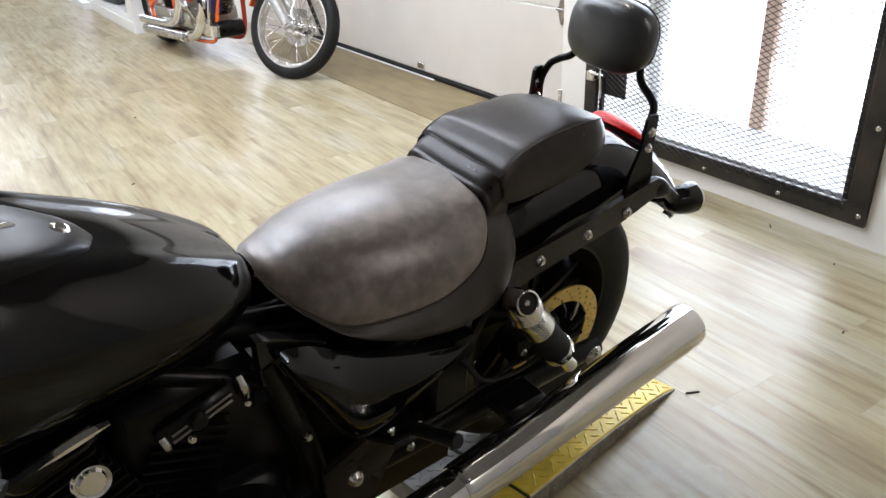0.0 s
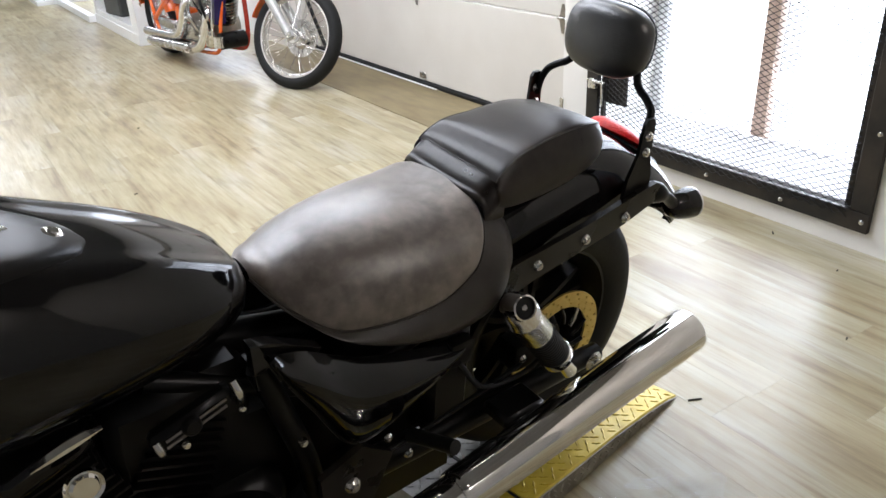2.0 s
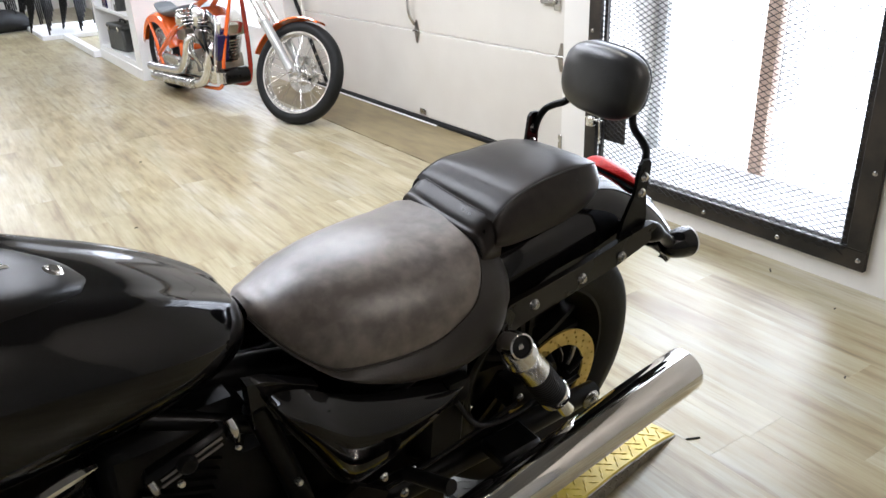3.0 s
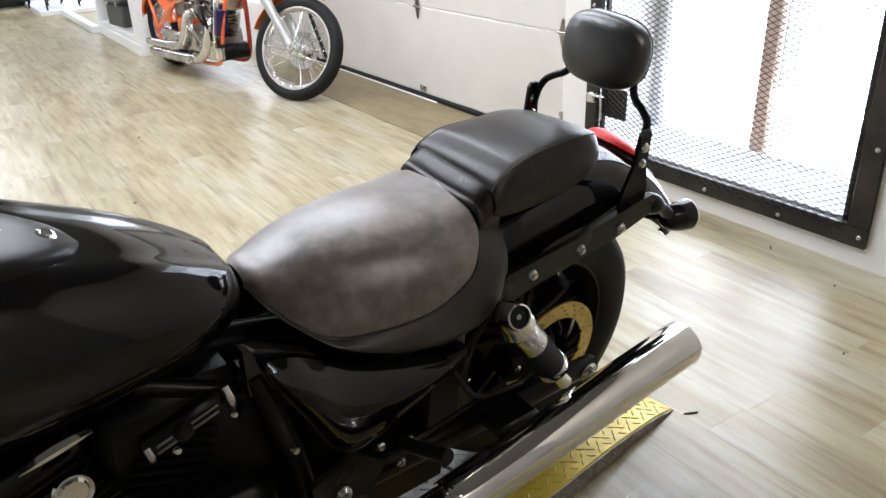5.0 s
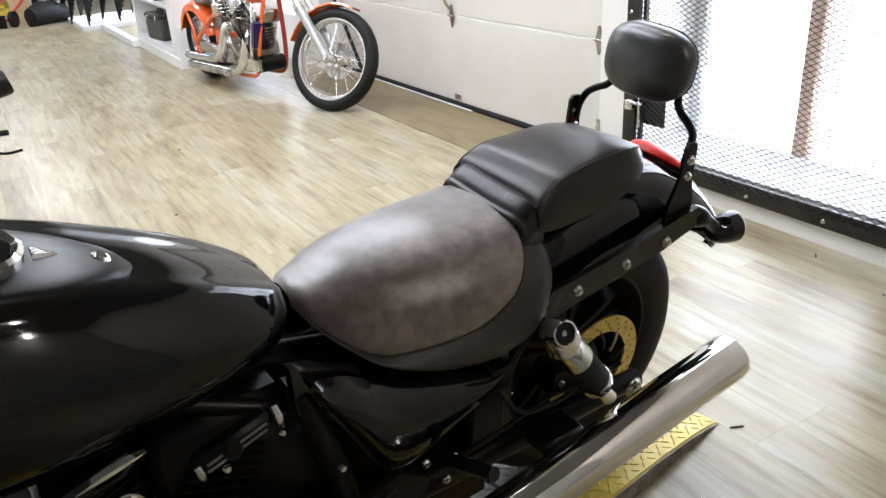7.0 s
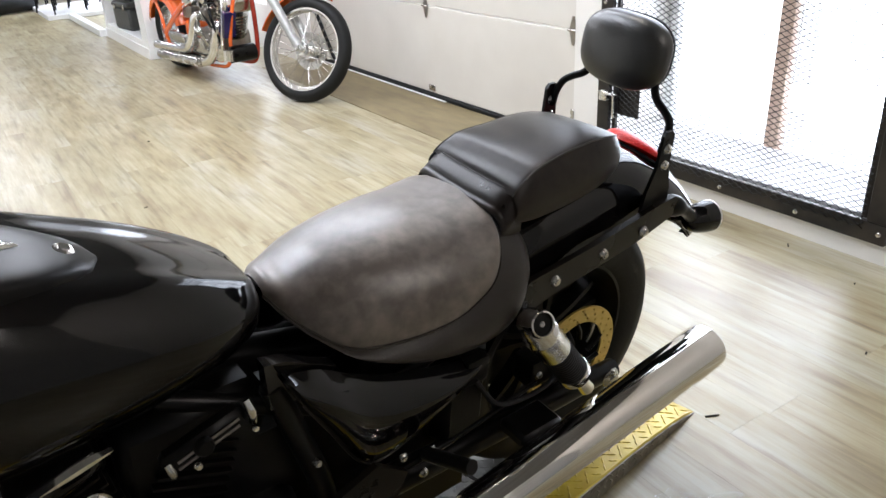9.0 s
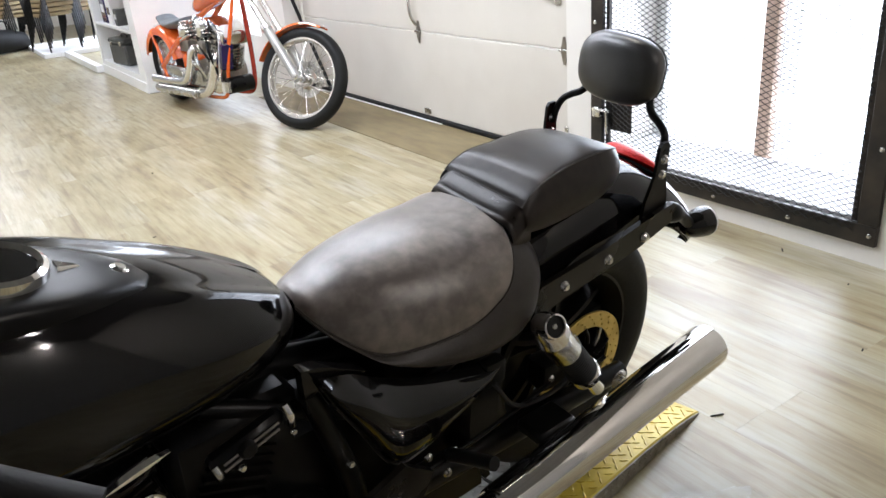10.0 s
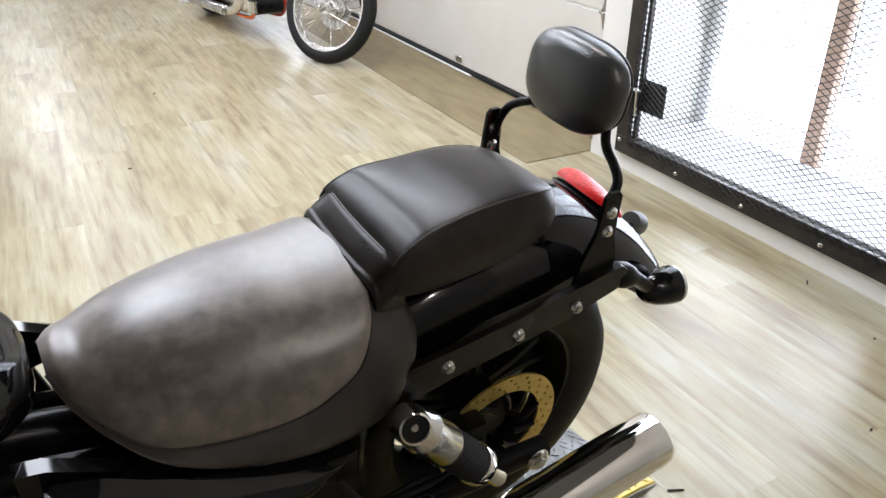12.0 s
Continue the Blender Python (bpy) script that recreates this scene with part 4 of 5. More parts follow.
    for k in range(12):
        z = 0.119 + k * 0.0088
        prof += [(0.0245, z), (0.0262, z + 0.002), (0.0262, z + 0.0055), (0.0245, z + 0.0075)]
    part("shock_spring", turn([(0, 0.118)] + prof + [(0, 0.225)], am @ FAT, 32), M_RUBBER, bike, "black ribbed shock body")
    part("shock_foot", turn([(0, 0.222), (0.027, 0.222), (0.0285, 0.226), (0.0285, 0.243), (0.020, 0.252), (0.014, 0.285), (0.014, 0.33), (0, 0.33)], am @ FAT, 32), M_CHROME, bike, "chrome lower shock clevis")
    part("swingarm", tube([(-0.60, side * 0.115, 0.335), (-0.25, side * 0.125, 0.325), (0.03, side * 0.128, 0.318)], [0.03, 0.026, 0.022], 14), M_SATIN, bike, "black swingarm")
    bolt(bike, (0.0, side * 0.15, 0.32), (0, side, 0), 0.02, 0.012, M_STEEL, "axle_nut")
    part("frame_rail", tube(spline([(-0.31, side * 0.125, 0.66), (-0.45, side * 0.12, 0.60), (-0.62, side * 0.11, 0.56), (-0.74, side * 0.09, 0.60), (-0.90, side * 0.05, 0.66)], 24), 0.017, 12), M_SATIN, bike)
    part("frame_down_tube", tube(spline([(-0.76, side * 0.125, 0.67), (-0.735, side * 0.135, 0.58), (-0.69, side * 0.135, 0.40), (-0.70, side * 0.12, 0.20)], 20), 0.019, 12), M_SATIN, bike)
    part("peg_bracket", plate([(-0.70, 0.44), (-0.62, 0.47), (-0.56, 0.42), (-0.60, 0.33), (-0.69, 0.30)], side * 0.175, 0.012), M_STRUT, bike)
    bolt(bike, (-0.643, side * 0.182, 0.396), (0, side, 0), 0.013, 0.012, M_STEEL, "peg_bolt")
    for x, z in ((-0.56, 0.44), (-0.50, 0.42), (-0.515, 0.375), (-0.80, 0.40), (-0.74, 0.39)):
        bolt(bike, (x, side * 0.165, z), (0, side, 0), 0.008, 0.007, M_STEEL, "frame_bolt")
    part("passenger_peg", tube([(-0.515, side * 0.17, 0.425), (-0.50, side * 0.27, 0.470)], 0.013, 12), M_RUBBER, bike)

# near-side cable under the seat and the guard under the side cover
part("brake_hose", tube(spline([(-0.41, -0.165, 0.53), (-0.36, -0.18, 0.46), (-0.24, -0.17, 0.43), (-0.12, -0.13, 0.42)], 20), 0.005, 8), M_RUBBER, bike)
part("brake_hose", tube(spline([(-0.60, -0.16, 0.40), (-0.45, -0.175, 0.43), (-0.26, -0.17, 0.455)], 18), 0.0045, 8), M_SATIN, bike)

# exhaust: muffler, joint, forward pipe; a black-painted twin on the far side
for side, z in ((-1, 0.0),):
    p0, p1 = Vector((-0.505, -0.283, 0.368)), Vector((0.152, -0.262, 0.410))
    d = (p1 - p0).normalized()
    part("muffler", turn([(0, 0.0), (0.040, 0.0), (0.0425, 0.004), (0.0435, 0.012), (0.0465, 0.3), (0.0490, 0.58), (0.0500, 0.650), (0.0485, 0.656), (0.0460, 0.652), (0.044, 0.53), (0, 0.53)], axis(p0, d), 56), M_CHROME, bike, "long chrome muffler")
    q = spline([p0 - d * -0.015, p0 - d * 0.10, p0 - d * 0.26 + Vector((0, 0.01, -0.01)), (-0.93, -0.235, 0.30), (-1.05, -0.17, 0.42)], 24)
    part("exhaust_pipe", tube(q, 0.0375, 24), M_CHROME, bike, "chrome header pipe")
    part("muffler_bracket", box((-0.30, -0.205, 0.40), (0.10, 0.07, 0.03), 0.008), M_SATIN, bike)

# engine: crankcase, two finned cylinders, covers
part("crankcase", box((-0.95, 0, 0.30), (0.46, 0.26, 0.26), 0.05, seg=3), M_SATIN, bike, "black engine crankcase")
part("primary_cover", turn([(0, 0.05), (0.09, 0.046), (0.115, 0.03), (0.12, 0)], axis((-0.86, -0.13, 0.34), (0, -1, 0)), 36), M_SATIN, bike, "black round engine side cover")
part("clutch_cover", turn([(0, 0.035), (0.06, 0.03), (0.075, 0.018), (0.08, 0)], axis((-0.68, -0.12, 0.31), (0, -1, 0)), 30), M_SATIN, bike)
for k in range(6):
    a = k * math.pi / 3
    bolt(bike, (-0.86 + 0.10 * math.cos(a), -0.165, 0.34 + 0.10 * math.sin(a)), (0, -1, 0), 0.006, 0.006, M_STEEL, "cover_bolt")
for lean, x0, mt in ((0.35, -0.98, M_RIM), (-0.45, -0.93, M_SATIN)):
    ax = Vector((-math.sin(lean), 0, math.cos(lean)))
    c0 = Vector((x0, 0, 0.42))
    cyl = part("cylinder", turn([(0, 0), (0.078, 0), (0.078, 0.20), (0, 0.20)], axis(c0, ax), 32), M_SATIN, bike, "finned engine cylinder")
    for k in range(11):
        fm = axis(c0 + ax * (0.012 + 0.017 * k), ax)
        w = 0.132 - 0.002 * k
        bm = box((0, 0, 0), (2 * w * 0.82, 2 * w, 0.0045), 0.0)
        vert = [e for e in bm.edges if abs(e.verts[0].co.z - e.verts[1].co.z) > 0.004]
        bmesh.ops.bevel(bm, geom=vert, offset=0.06, segments=5, affect="EDGES")
        bmesh.ops.transform(bm, matrix=fm, verts=bm.verts)
        part("cooling_fin", bm, mt, cyl)
part("rocker_cover", box((-1.045, 0, 0.625), (0.13, 0.21, 0.05), 0.022, m=Matrix.Rotation(-0.35, 4, "Y"), seg=3), M_GLOSS, bike)
part("head_badge", turn([(0, 0.008), (0.016, 0.008), (0.020, 0.004), (0.024, 0.006), (0.026, 0)], axis((-1.015, -0.142, 0.612), (0.05, -1, 0.25)), 26), M_CHROME, bike, "round chrome cylinder-head cap")
part("fuel_rail", box((-0.862, -0.118, 0.628), (0.125, 0.03, 0.030), 0.008, m=Matrix.Rotation(-0.30, 4, "Y")), M_SATIN, bike)
for dz in (-0.006, 0.006):
    part("fuel_rail_rib", tube([(-0.905, -0.134, 0.610 + dz), (-0.815, -0.134, 0.640 + dz)], 0.0022, 6), M_ALLOY, bike)
part("rail_knob", turn([(0, 0.010), (0.010, 0.010), (0.014, 0.005), (0.015, 0)], axis((-0.868, -0.134, 0.626), (0, -1, 0.2)), 20), M_RIM, bike)
part("rail_clip", tube(spline([(-0.800, -0.128, 0.668), (-0.797, -0.137, 0.652), (-0.795, -0.134, 0.632)], 8), 0.007, 10), M_CHROME, bike, "bright metal clip")
part("rail_clip", tube(spline([(-0.918, -0.130, 0.618), (-0.915, -0.137, 0.606), (-0.912, -0.132, 0.594)], 8), 0.006, 10), M_STEEL, bike)
bolt(bike, (-0.795, -0.138, 0.620), (0, -1, 0.2), 0.005, 0.005, M_CHROME, "clip_screw")
bolt(bike, (-0.880, -0.136, 0.598), (0, -1, 0.2), 0.006, 0.006, M_CHROME, "clip_screw")
bolt(bike, (-0.715, -0.158, 0.520), (0, -1, 0.3), 0.007, 0.010, M_STEEL, "frame_bolt")
part("battery_box", box((-0.57, 0, 0.36), (0.50, 0.17, 0.44), 0.03), M_SATIN, bike)
part("engine_plate", box((-0.86, 0, 0.52), (0.22, 0.17, 0.26), 0.02), M_SATIN, bike)
part("belt_pulley", turn([(0.02, 0), (0.175, 0), (0.18, 0.012), (0.175, 0.026), (0.02, 0.026)], axis((-0.015, 0.10, 0.322), (0, 1, 0)), 40), M_SATIN, bike)
part("belt_guard", tube(spline([(-0.42, 0.13, 0.42), (-0.2, 0.13, 0.46), (0.02, 0.13, 0.46)], 10), 0.03, 10), M_SATIN, bike)
part("chain_guard", plate([(-0.46, 0.36), (-0.46, 0.66), (-0.12, 0.66), (-0.10, 0.56), (-0.16, 0.50), (-0.20, 0.42), (-0.22, 0.36)], 0.150, 0.012), M_SATIN, bike)
part("seat_pan", box((-0.42, 0, 0.60), (0.36, 0.24, 0.08), 0.02), M_SATIN, bike)
part("far_side_guard", box((-0.32, 0.150, 0.36), (0.36, 0.02, 0.48), 0.008), M_SATIN, bike)
part("air_box", box((-0.39, 0, 0.46), (0.13, 0.25, 0.24), 0.03), M_SATIN, bike)
part("inner_fender", loft([[(-0.015 + r * math.cos(a), y, 0.322 + r * math.sin(a)) for r, y in ((0.345, -0.10), (0.36, -0.10), (0.36, 0.12), (0.345, 0.12))] for a in np.linspace(radians(95), radians(200), 20)]), M_SATIN, bike)
part("reservoir", box((-0.402, -0.150, 0.545), (0.05, 0.03, 0.055), 0.010, seg=2), M_SATIN, bike, "small black fluid reservoir")

# handlebar with its left grip, forks and front wheel
part("handlebar", tube(spline([(-1.16, -0.42, 0.985), (-1.26, -0.36, 1.03), (-1.40, -0.18, 1.06), (-1.42, 0, 1.06), (-1.40, 0.18, 1.06), (-1.26, 0.36, 1.03), (-1.16, 0.42, 0.985)], 40), 0.0125, 14), M_CHROME, bike, "chrome handlebar")
for side in (-1, 1):
    part("hand_grip", tube([(-1.115, side * 0.46, 0.962), (-1.20, side * 0.40, 1.005)], 0.018, 18), M_RUBBER, bike, "black rubber hand grip")
    part("fork_leg", tube([(-1.44, side * 0.11, 1.02), (-1.72, side * 0.11, 0.33)], 0.026, 18), M_CHROME, bike, "chrome fork leg")
FW = axis((-1.73, 0.02, 0.325), (0, 1, 0))
part("front_tyre", turn([(0.225, -0.045), (0.25, -0.058), (0.285, -0.056), (0.31, -0.036), (0.322, 0.0), (0.31, 0.036), (0.285, 0.056), (0.25, 0.058), (0.225, 0.045)], FW, 56), M_RUBBER, bike)
part("front_rim", turn([(0.23, -0.045), (0.215, -0.03), (0.205, 0), (0.215, 0.03), (0.23, 0.045)], FW, 48), M_RIM, bike)
part("front_hub", turn([(0, -0.07), (0.05, -0.07), (0.05, 0.07), (0, 0.07)], FW, 24), M_RIM, bike)
for k in range(5):
    a = 2 * math.pi * k / 5
    part("wheel_spoke", tube([FW @ Vector((0.04 * math.cos(a), 0.04 * math.sin(a), 0)), FW @ Vector((0.215 * math.cos(a), 0.215 * math.sin(a), 0))], 0.014, 8), M_RIM, bike)
part("steering_head", tube([(-1.37, 0, 0.80), (-1.44, 0, 1.04)], 0.035, 16), M_SATIN, bike)
part("backbone", tube([(-1.40, 0, 0.84), (-1.0, 0, 0.70), (-0.6, 0, 0.60)], 0.03, 14), M_SATIN, bike)
part("side_stand", tube([(-0.86, -0.15, 0.20), (-0.80, -0.30, -0.02)], 0.013, 10), M_SATIN, bike)


# backrest pad
def backrest():
    bm = bmesh.new()
    rows = []
    for t in np.linspace(-1, 1, 25):
        a = math.sin(t * math.pi / 2)
        ring = []
        for s in np.linspace(0, 2 * math.pi, 56, endpoint=False):
            c, q = math.cos(s), math.sin(s)
            e = 2 / 3.1
            k = (1 - abs(a) ** 2.6) ** (1 / 2.6)
            y = 0.098 * math.copysign(abs(c) ** e, c) * k
            z = 0.067 * math.copysign(abs(q) ** e, q) * k * (1 - 0.10 * (c * c))
            x = 0.036 * a + 0.55 * y * y + 0.10 * z
            ring.append((0.052 + x, y, 0.986 + z))
        rows.append(ring)
    part("backrest", loft(rows), M_PAD, bike, "rounded black padded backrest", sharp=70)
    part("backrest_seam", tube([(0.052 + 0.018 + 0.55 * y * y + 0.1 * z, y, 0.986 + z) for y, z in [(0.0945 * math.copysign(abs(math.cos(s)) ** (2 / 3.1), math.cos(s)), 0.0648 * math.copysign(abs(math.sin(s)) ** (2 / 3.1), math.sin(s)) * (1 - 0.1 * math.cos(s) ** 2)) for s in np.linspace(0, 2 * math.pi, 57)]], 0.0018, 6), M_PAD, bike)


M_PAD = mat("backrest_vinyl", (0.009, 0.009, 0.0092), (0.019, 0.019, 0.019), rough=0.33, spec=1.0, scale=18, bump=0.10, bscale=280)
backrest()


# ---- tread-plate ramp under the rear wheel ----
def tread(parent, m, x0, x1, y0, y1, zf, material, name, step=0.034):
    """Raised lozenges in alternating directions on a plate."""
    verts, faces = [], []
    r = 0
    y = y0 + step * 0.4
    while y < y1 - step * 0.3:
        x = x0 + step * (0.5 if r % 2 else 1.0)
        while x < x1 - step * 0.3:
            a = 0.8 if (round((x - x0) / step) + r) % 2 else -0.8
            L, W, H = 0.0125, 0.0036, 0.0022
            b = len(verts)
            z = zf(x)
            for u, v, h in ((-L, 0, 0), (0, -W, 0), (L, 0, 0), (0, W, 0), (-L * 0.5, 0, H), (L * 0.5, 0, H)):
                verts.append((x + u * math.cos(a) - v * math.sin(a), y + u * math.sin(a) + v * math.cos(a), zf(x + u * math.cos(a) - v * math.sin(a)) + h))
            for f in ((0, 1, 4), (1, 5, 4), (1, 2, 5), (2, 3, 5), (3, 4, 5), (3, 0, 4)):
                faces.append(tuple(b + k for k in f))
            x += step
        y += step * 0.5
        r += 1
    me = bpy.data.meshes.new(name)
    me.from_pydata([m @ Vector(v) for v in verts], [], faces)
    me.materials.append(material)
    ob = new(name, me)
    ob.parent = parent
    return tagged(ob, kind="stuff")


RAMP = pose(1.609, 1.168, 0, 0, 0, 10.9)
ramp = thing("wheel_ramp", RAMP, "yellow tread-plate ramp with bare metal side under the rear wheel", "ramp")
H = 0.066
zf = lambda x: float(np.interp(-x, (0, 0.05, 0.12, 0.30, 0.65, 1.7), (0.004, 0.019, 0.032, 0.051, 0.066, 0.072)))
W = 0.135
for a, b, nm in ((0.0, -0.636, "ramp_section"), (-0.648, -1.7, "ramp_section")):
    xs = np.linspace(a, b, 24)
    s = part(nm, loft([[(x, 0.0, 0.0005), (x, W, 0.0005), (x, W, zf(x)), (x, 0.003, zf(x)), (x, 0.0, zf(x) - 0.003)] for x in xs]), M_YELLOW, ramp, "worn yellow tread plate")
    tread(s, Matrix(), min(a, b), max(a, b), 0.002, W, zf, M_YELLOW, "tread_pattern")
    part("ramp_side", loft([[(x, -0.003, 0.0006), (x, -0.0005, 0.0006), (x, -0.0005, max(0.002, zf(x) - 0.004)), (x, -0.003, max(0.002, zf(x) - 0.005))] for x in xs]), M_PLATE, s, "bare metal tread-plate side, darkened for its shade")
    side_m = Matrix.Translation((0, -0.003, 0)) @ Matrix.Rotation(radians(90), 4, "X")
    verts, faces = [], []
    x = max(a, b) - 0.03
    k = 0
    while x > min(a, b) + 0.01:
        for z in (0.012, 0.026, 0.040, 0.054):
            z2 = z + (0.008 if k % 2 else 0)
            if z2 < zf(x) - 0.007:
                q = 0.7 if (k + int(z * 100)) % 2 else -0.7
                bb = len(verts)
                for u, v, h in ((-0.011, 0, 0), (0, -0.0034, 0), (0.011, 0, 0), (0, 0.0034, 0), (-0.005, 0, 0.002), (0.005, 0, 0.002)):
                    verts.append((x + u * math.cos(q) - v * math.sin(q), -0.003 - h, z2 + u * math.sin(q) + v * math.cos(q)))
                for f in ((0, 1, 4), (1, 5, 4), (1, 2, 5), (2, 3, 5), (3, 4, 5), (3, 0, 4)):
                    faces.append(tuple(bb + kk for kk in f))
        x -= 0.026
        k += 1
    me = bpy.data.meshes.new("side_pattern")
    me.from_pydata(verts, [], faces)
    me.materials.append(M_PLATE)
    o = new("side_pattern", me)
    o.parent = s
    tagged(o, kind="stuff")
zg = lambda x: 0.003 + 0.058 * min(1, max(0, -(x + 0.02) / 0.14))
g = part("wheel_plate", loft([[(x, W + 0.004, 0.0005), (x, 0.30, 0.0005), (x, 0.30, zg(x)), (x, W + 0.004, zg(x))] for x in np.linspace(-0.02, -0.80, 20)]), M_PLATE_DARK, ramp, "grey tread plate that carries the tyre")
tread(g, Matrix(), -0.80, -0.02, W + 0.006, 0.30, zg, M_PLATE_DARK, "tread_pattern")
# Black filler added for the shade in the gap between the two sections.
part("ramp_joint", box((-0.642, W / 2 + 0.06, H / 2 - 0.001), (0.009, W + 0.12, H - 0.004)), M_RUBBER, ramp, "black filler standing in for the shaded gap between ramp sections")


# ---- the orange chopper ----
CH = Matrix.Translation((1.98, 7.1, 0)) @ Matrix.Rotation(math.atan2(-1.95, 0.26), 4, "Z")
chop = thing("chopper", CH, "orange chopper motorcycle with chrome engine and spoked wheels", "motorcycle")


def spoked(c, rt, rr, tw, m3, n, pre):
    """A wire wheel: tyre, rim, hub, spokes, under the chopper."""
    A = Matrix.Translation(c) @ m3 @ Matrix.Rotation(radians(-90), 4, "X")
    h = tw / 2
    part(pre + "_tyre", turn([(rr, -h * 0.75), (rr + (rt - rr) * 0.35, -h), (rr + (rt - rr) * 0.75, -h * 0.8), (rt, -h * 0.3), (rt, h * 0.3), (rr + (rt - rr) * 0.75, h * 0.8), (rr + (rt - rr) * 0.35, h), (rr, h * 0.75)], A, 64), M_RUBBER, chop, "black tyre", sharp=60)
    part(pre + "_rim", turn([(rr + 0.004, -h * 0.72), (rr - 0.012, -h * 0.7), (rr - 0.016, -h * 0.4), (rr - 0.03, 0), (rr - 0.016, h * 0.4), (rr - 0.012, h * 0.7), (rr + 0.004, h * 0.72), (rr, 0)], A, 64, True), M_POLISH, chop, "chrome rim")
    part(pre + "_hub", turn([(0, -0.07), (0.022, -0.07), (0.024, -0.05), (0.046, -0.045), (0.046, -0.035), (0.026, -0.03), (0.026, 0.03), (0.046, 0.035), (0.046, 0.045), (0.024, 0.05), (0.022, 0.07), (0, 0.07)], A, 28), M_POLISH, chop, "chrome hub")
    for k in range(n):
        a = 2 * math.pi * k / n
        s = 1 if k % 2 else -1
        b = a + (0.55 if (k // 2) % 2 else -0.55)
        part("spoke", tube([A @ Vector((0.042 * math.cos(b), 0.042 * math.sin(b), 0.04 * s)), A @ Vector(((rr - 0.022) * math.cos(a), (rr - 0.022) * math.sin(a), 0.004 * s))], 0.0023, 6, caps=False), M_POLISH, chop)


FWC = Vector((1.94, 0.095, 0.340))
NECK = Vector((1.42, 0.05, 0.98))
steer = Matrix.Rotation(radians(30), 4, NECK - FWC)
spoked(FWC, 0.357, 0.285, 0.11, steer, 32, "front")
spoked(Vector((0.0, 0.0, 0.31)), 0.31, 0.215, 0.20, Matrix(), 24, "rear")
part("brake_rotor", turn([(0.075, 0.0), (0.13, 0.0), (0.13, 0.005), (0.075, 0.005)], Matrix.Translation(FWC) @ steer @ Matrix.Rotation(radians(-90), 4, "X") @ Matrix.Translation((0, 0, 0.055)), 40, True), M_STEEL, chop)
# front fender, hugging the tyre
bm = bmesh.new()
for r0 in (0.379, 0.375):
    loft([[tuple(FWC + Vector((0, 0, 0.012)) + steer @ Vector((r * math.cos(a), y, r * math.sin(a)))) for y, r in ((-0.054, r0 - 0.014), (-0.048, r0 - 0.004), (-0.02, r0), (0.02, r0), (0.048, r0 - 0.004), (0.054, r0 - 0.014))] for a in np.linspace(radians(68), radians(166), 30)], False, bm=bm)
part("front_fender", bm, M_ORANGE, chop, "orange front fender")
for side in (-1, 1):
    o = steer @ Vector((0, side * 0.088, 0))
    part("fork_slider", tube([FWC + o + Vector((0.01, 0, -0.02)), FWC + o + (NECK - FWC) * 0.52], [0.031, 0.034], 18), M_SLIDER, chop, "silver fork slider")
    part("fork_tube", tube([FWC + o + (NECK - FWC) * 0.5, FWC + o + (NECK - FWC) * 1.15], 0.024, 16), M_POLISH, chop, "chrome fork tube")
    part("fork_collar", tube([FWC + o + (NECK - FWC) * 0.50, FWC + o + (NECK - FWC) * 0.54], 0.040, 16), M_POLISH, chop)
    bolt(chop, FWC + o * 1.25, steer @ Vector((0, side, 0)), 0.02, 0.015, M_STEEL, "axle_nut")
    y = side * 0.115
    part("frame_tube", tube(spline([(0.0, y, 0.31), (0.25, y, 0.455), (0.50, y * 0.9, 0.60), (0.80, y * 0.6, 0.75), (1.12, y * 0.2, 0.90), (1.34, 0, 1.0)], 28), 0.022, 12), M_ORANGE, chop, "orange frame tube")
    part("frame_tube", tube(spline([(0.0, y, 0.29), (0.12, y, 0.18), (0.4, y, 0.14), (0.95, y, 0.14), (1.15, y, 0.20), (1.22, y * 0.9, 0.45), (1.33, y * 0.3, 0.9)], 30), 0.015 if side < 0 else 0.018, 12), M_ORANGE if side < 0 else M_REDPAINT, chop, "orange frame tube" if side < 0 else "dark red frame tube")
    part("rear_strut", tube(spline([(0.0, y, 0.31), (-0.04, y, 0.45), (-0.12, y, 0.60)], 10), 0.014, 10), M_ORANGE, chop)
bm = bmesh.new()
for r0 in (0.345, 0.338):
    loft([[tuple(Vector((0, 0, 0.31)) + Vector((r * math.cos(a), y, r * math.sin(a)))) for y, r in ((-0.125, r0 - 0.07), (-0.118, r0 - 0.02), (-0.09, r0), (0, r0 + 0.008), (0.09, r0), (0.118, r0 - 0.02), (0.125, r0 - 0.07))] for a in np.linspace(radians(15), radians(165), 30)], False, bm=bm)
part("rear_fender", bm, M_ORANGE, chop, "orange rear fender")
seat_rows = []
for t in np.linspace(0, 1, 16):
    x = -0.03 + 0.50 * t
    w = 0.125 * math.sin(math.pi * min(1, 0.18 + 0.82 * (1 - t) ** 0.7 * 0.6 + 0.1))
    z = float(np.interp(t, [0, 0.15, 0.45, 0.8, 1], [0.70, 0.665, 0.655, 0.68, 0.70]))
    seat_rows.append([(x, w * math.cos(a), z + 0.035 * math.sin(a) + 0.012 * abs(math.cos(a)) ** 3) for a in np.linspace(0, 2 * math.pi, 20, endpoint=False)])
part("seat", loft(seat_rows), M_GREYSEAT, chop, "small grey vinyl solo seat")
tank_rows = []
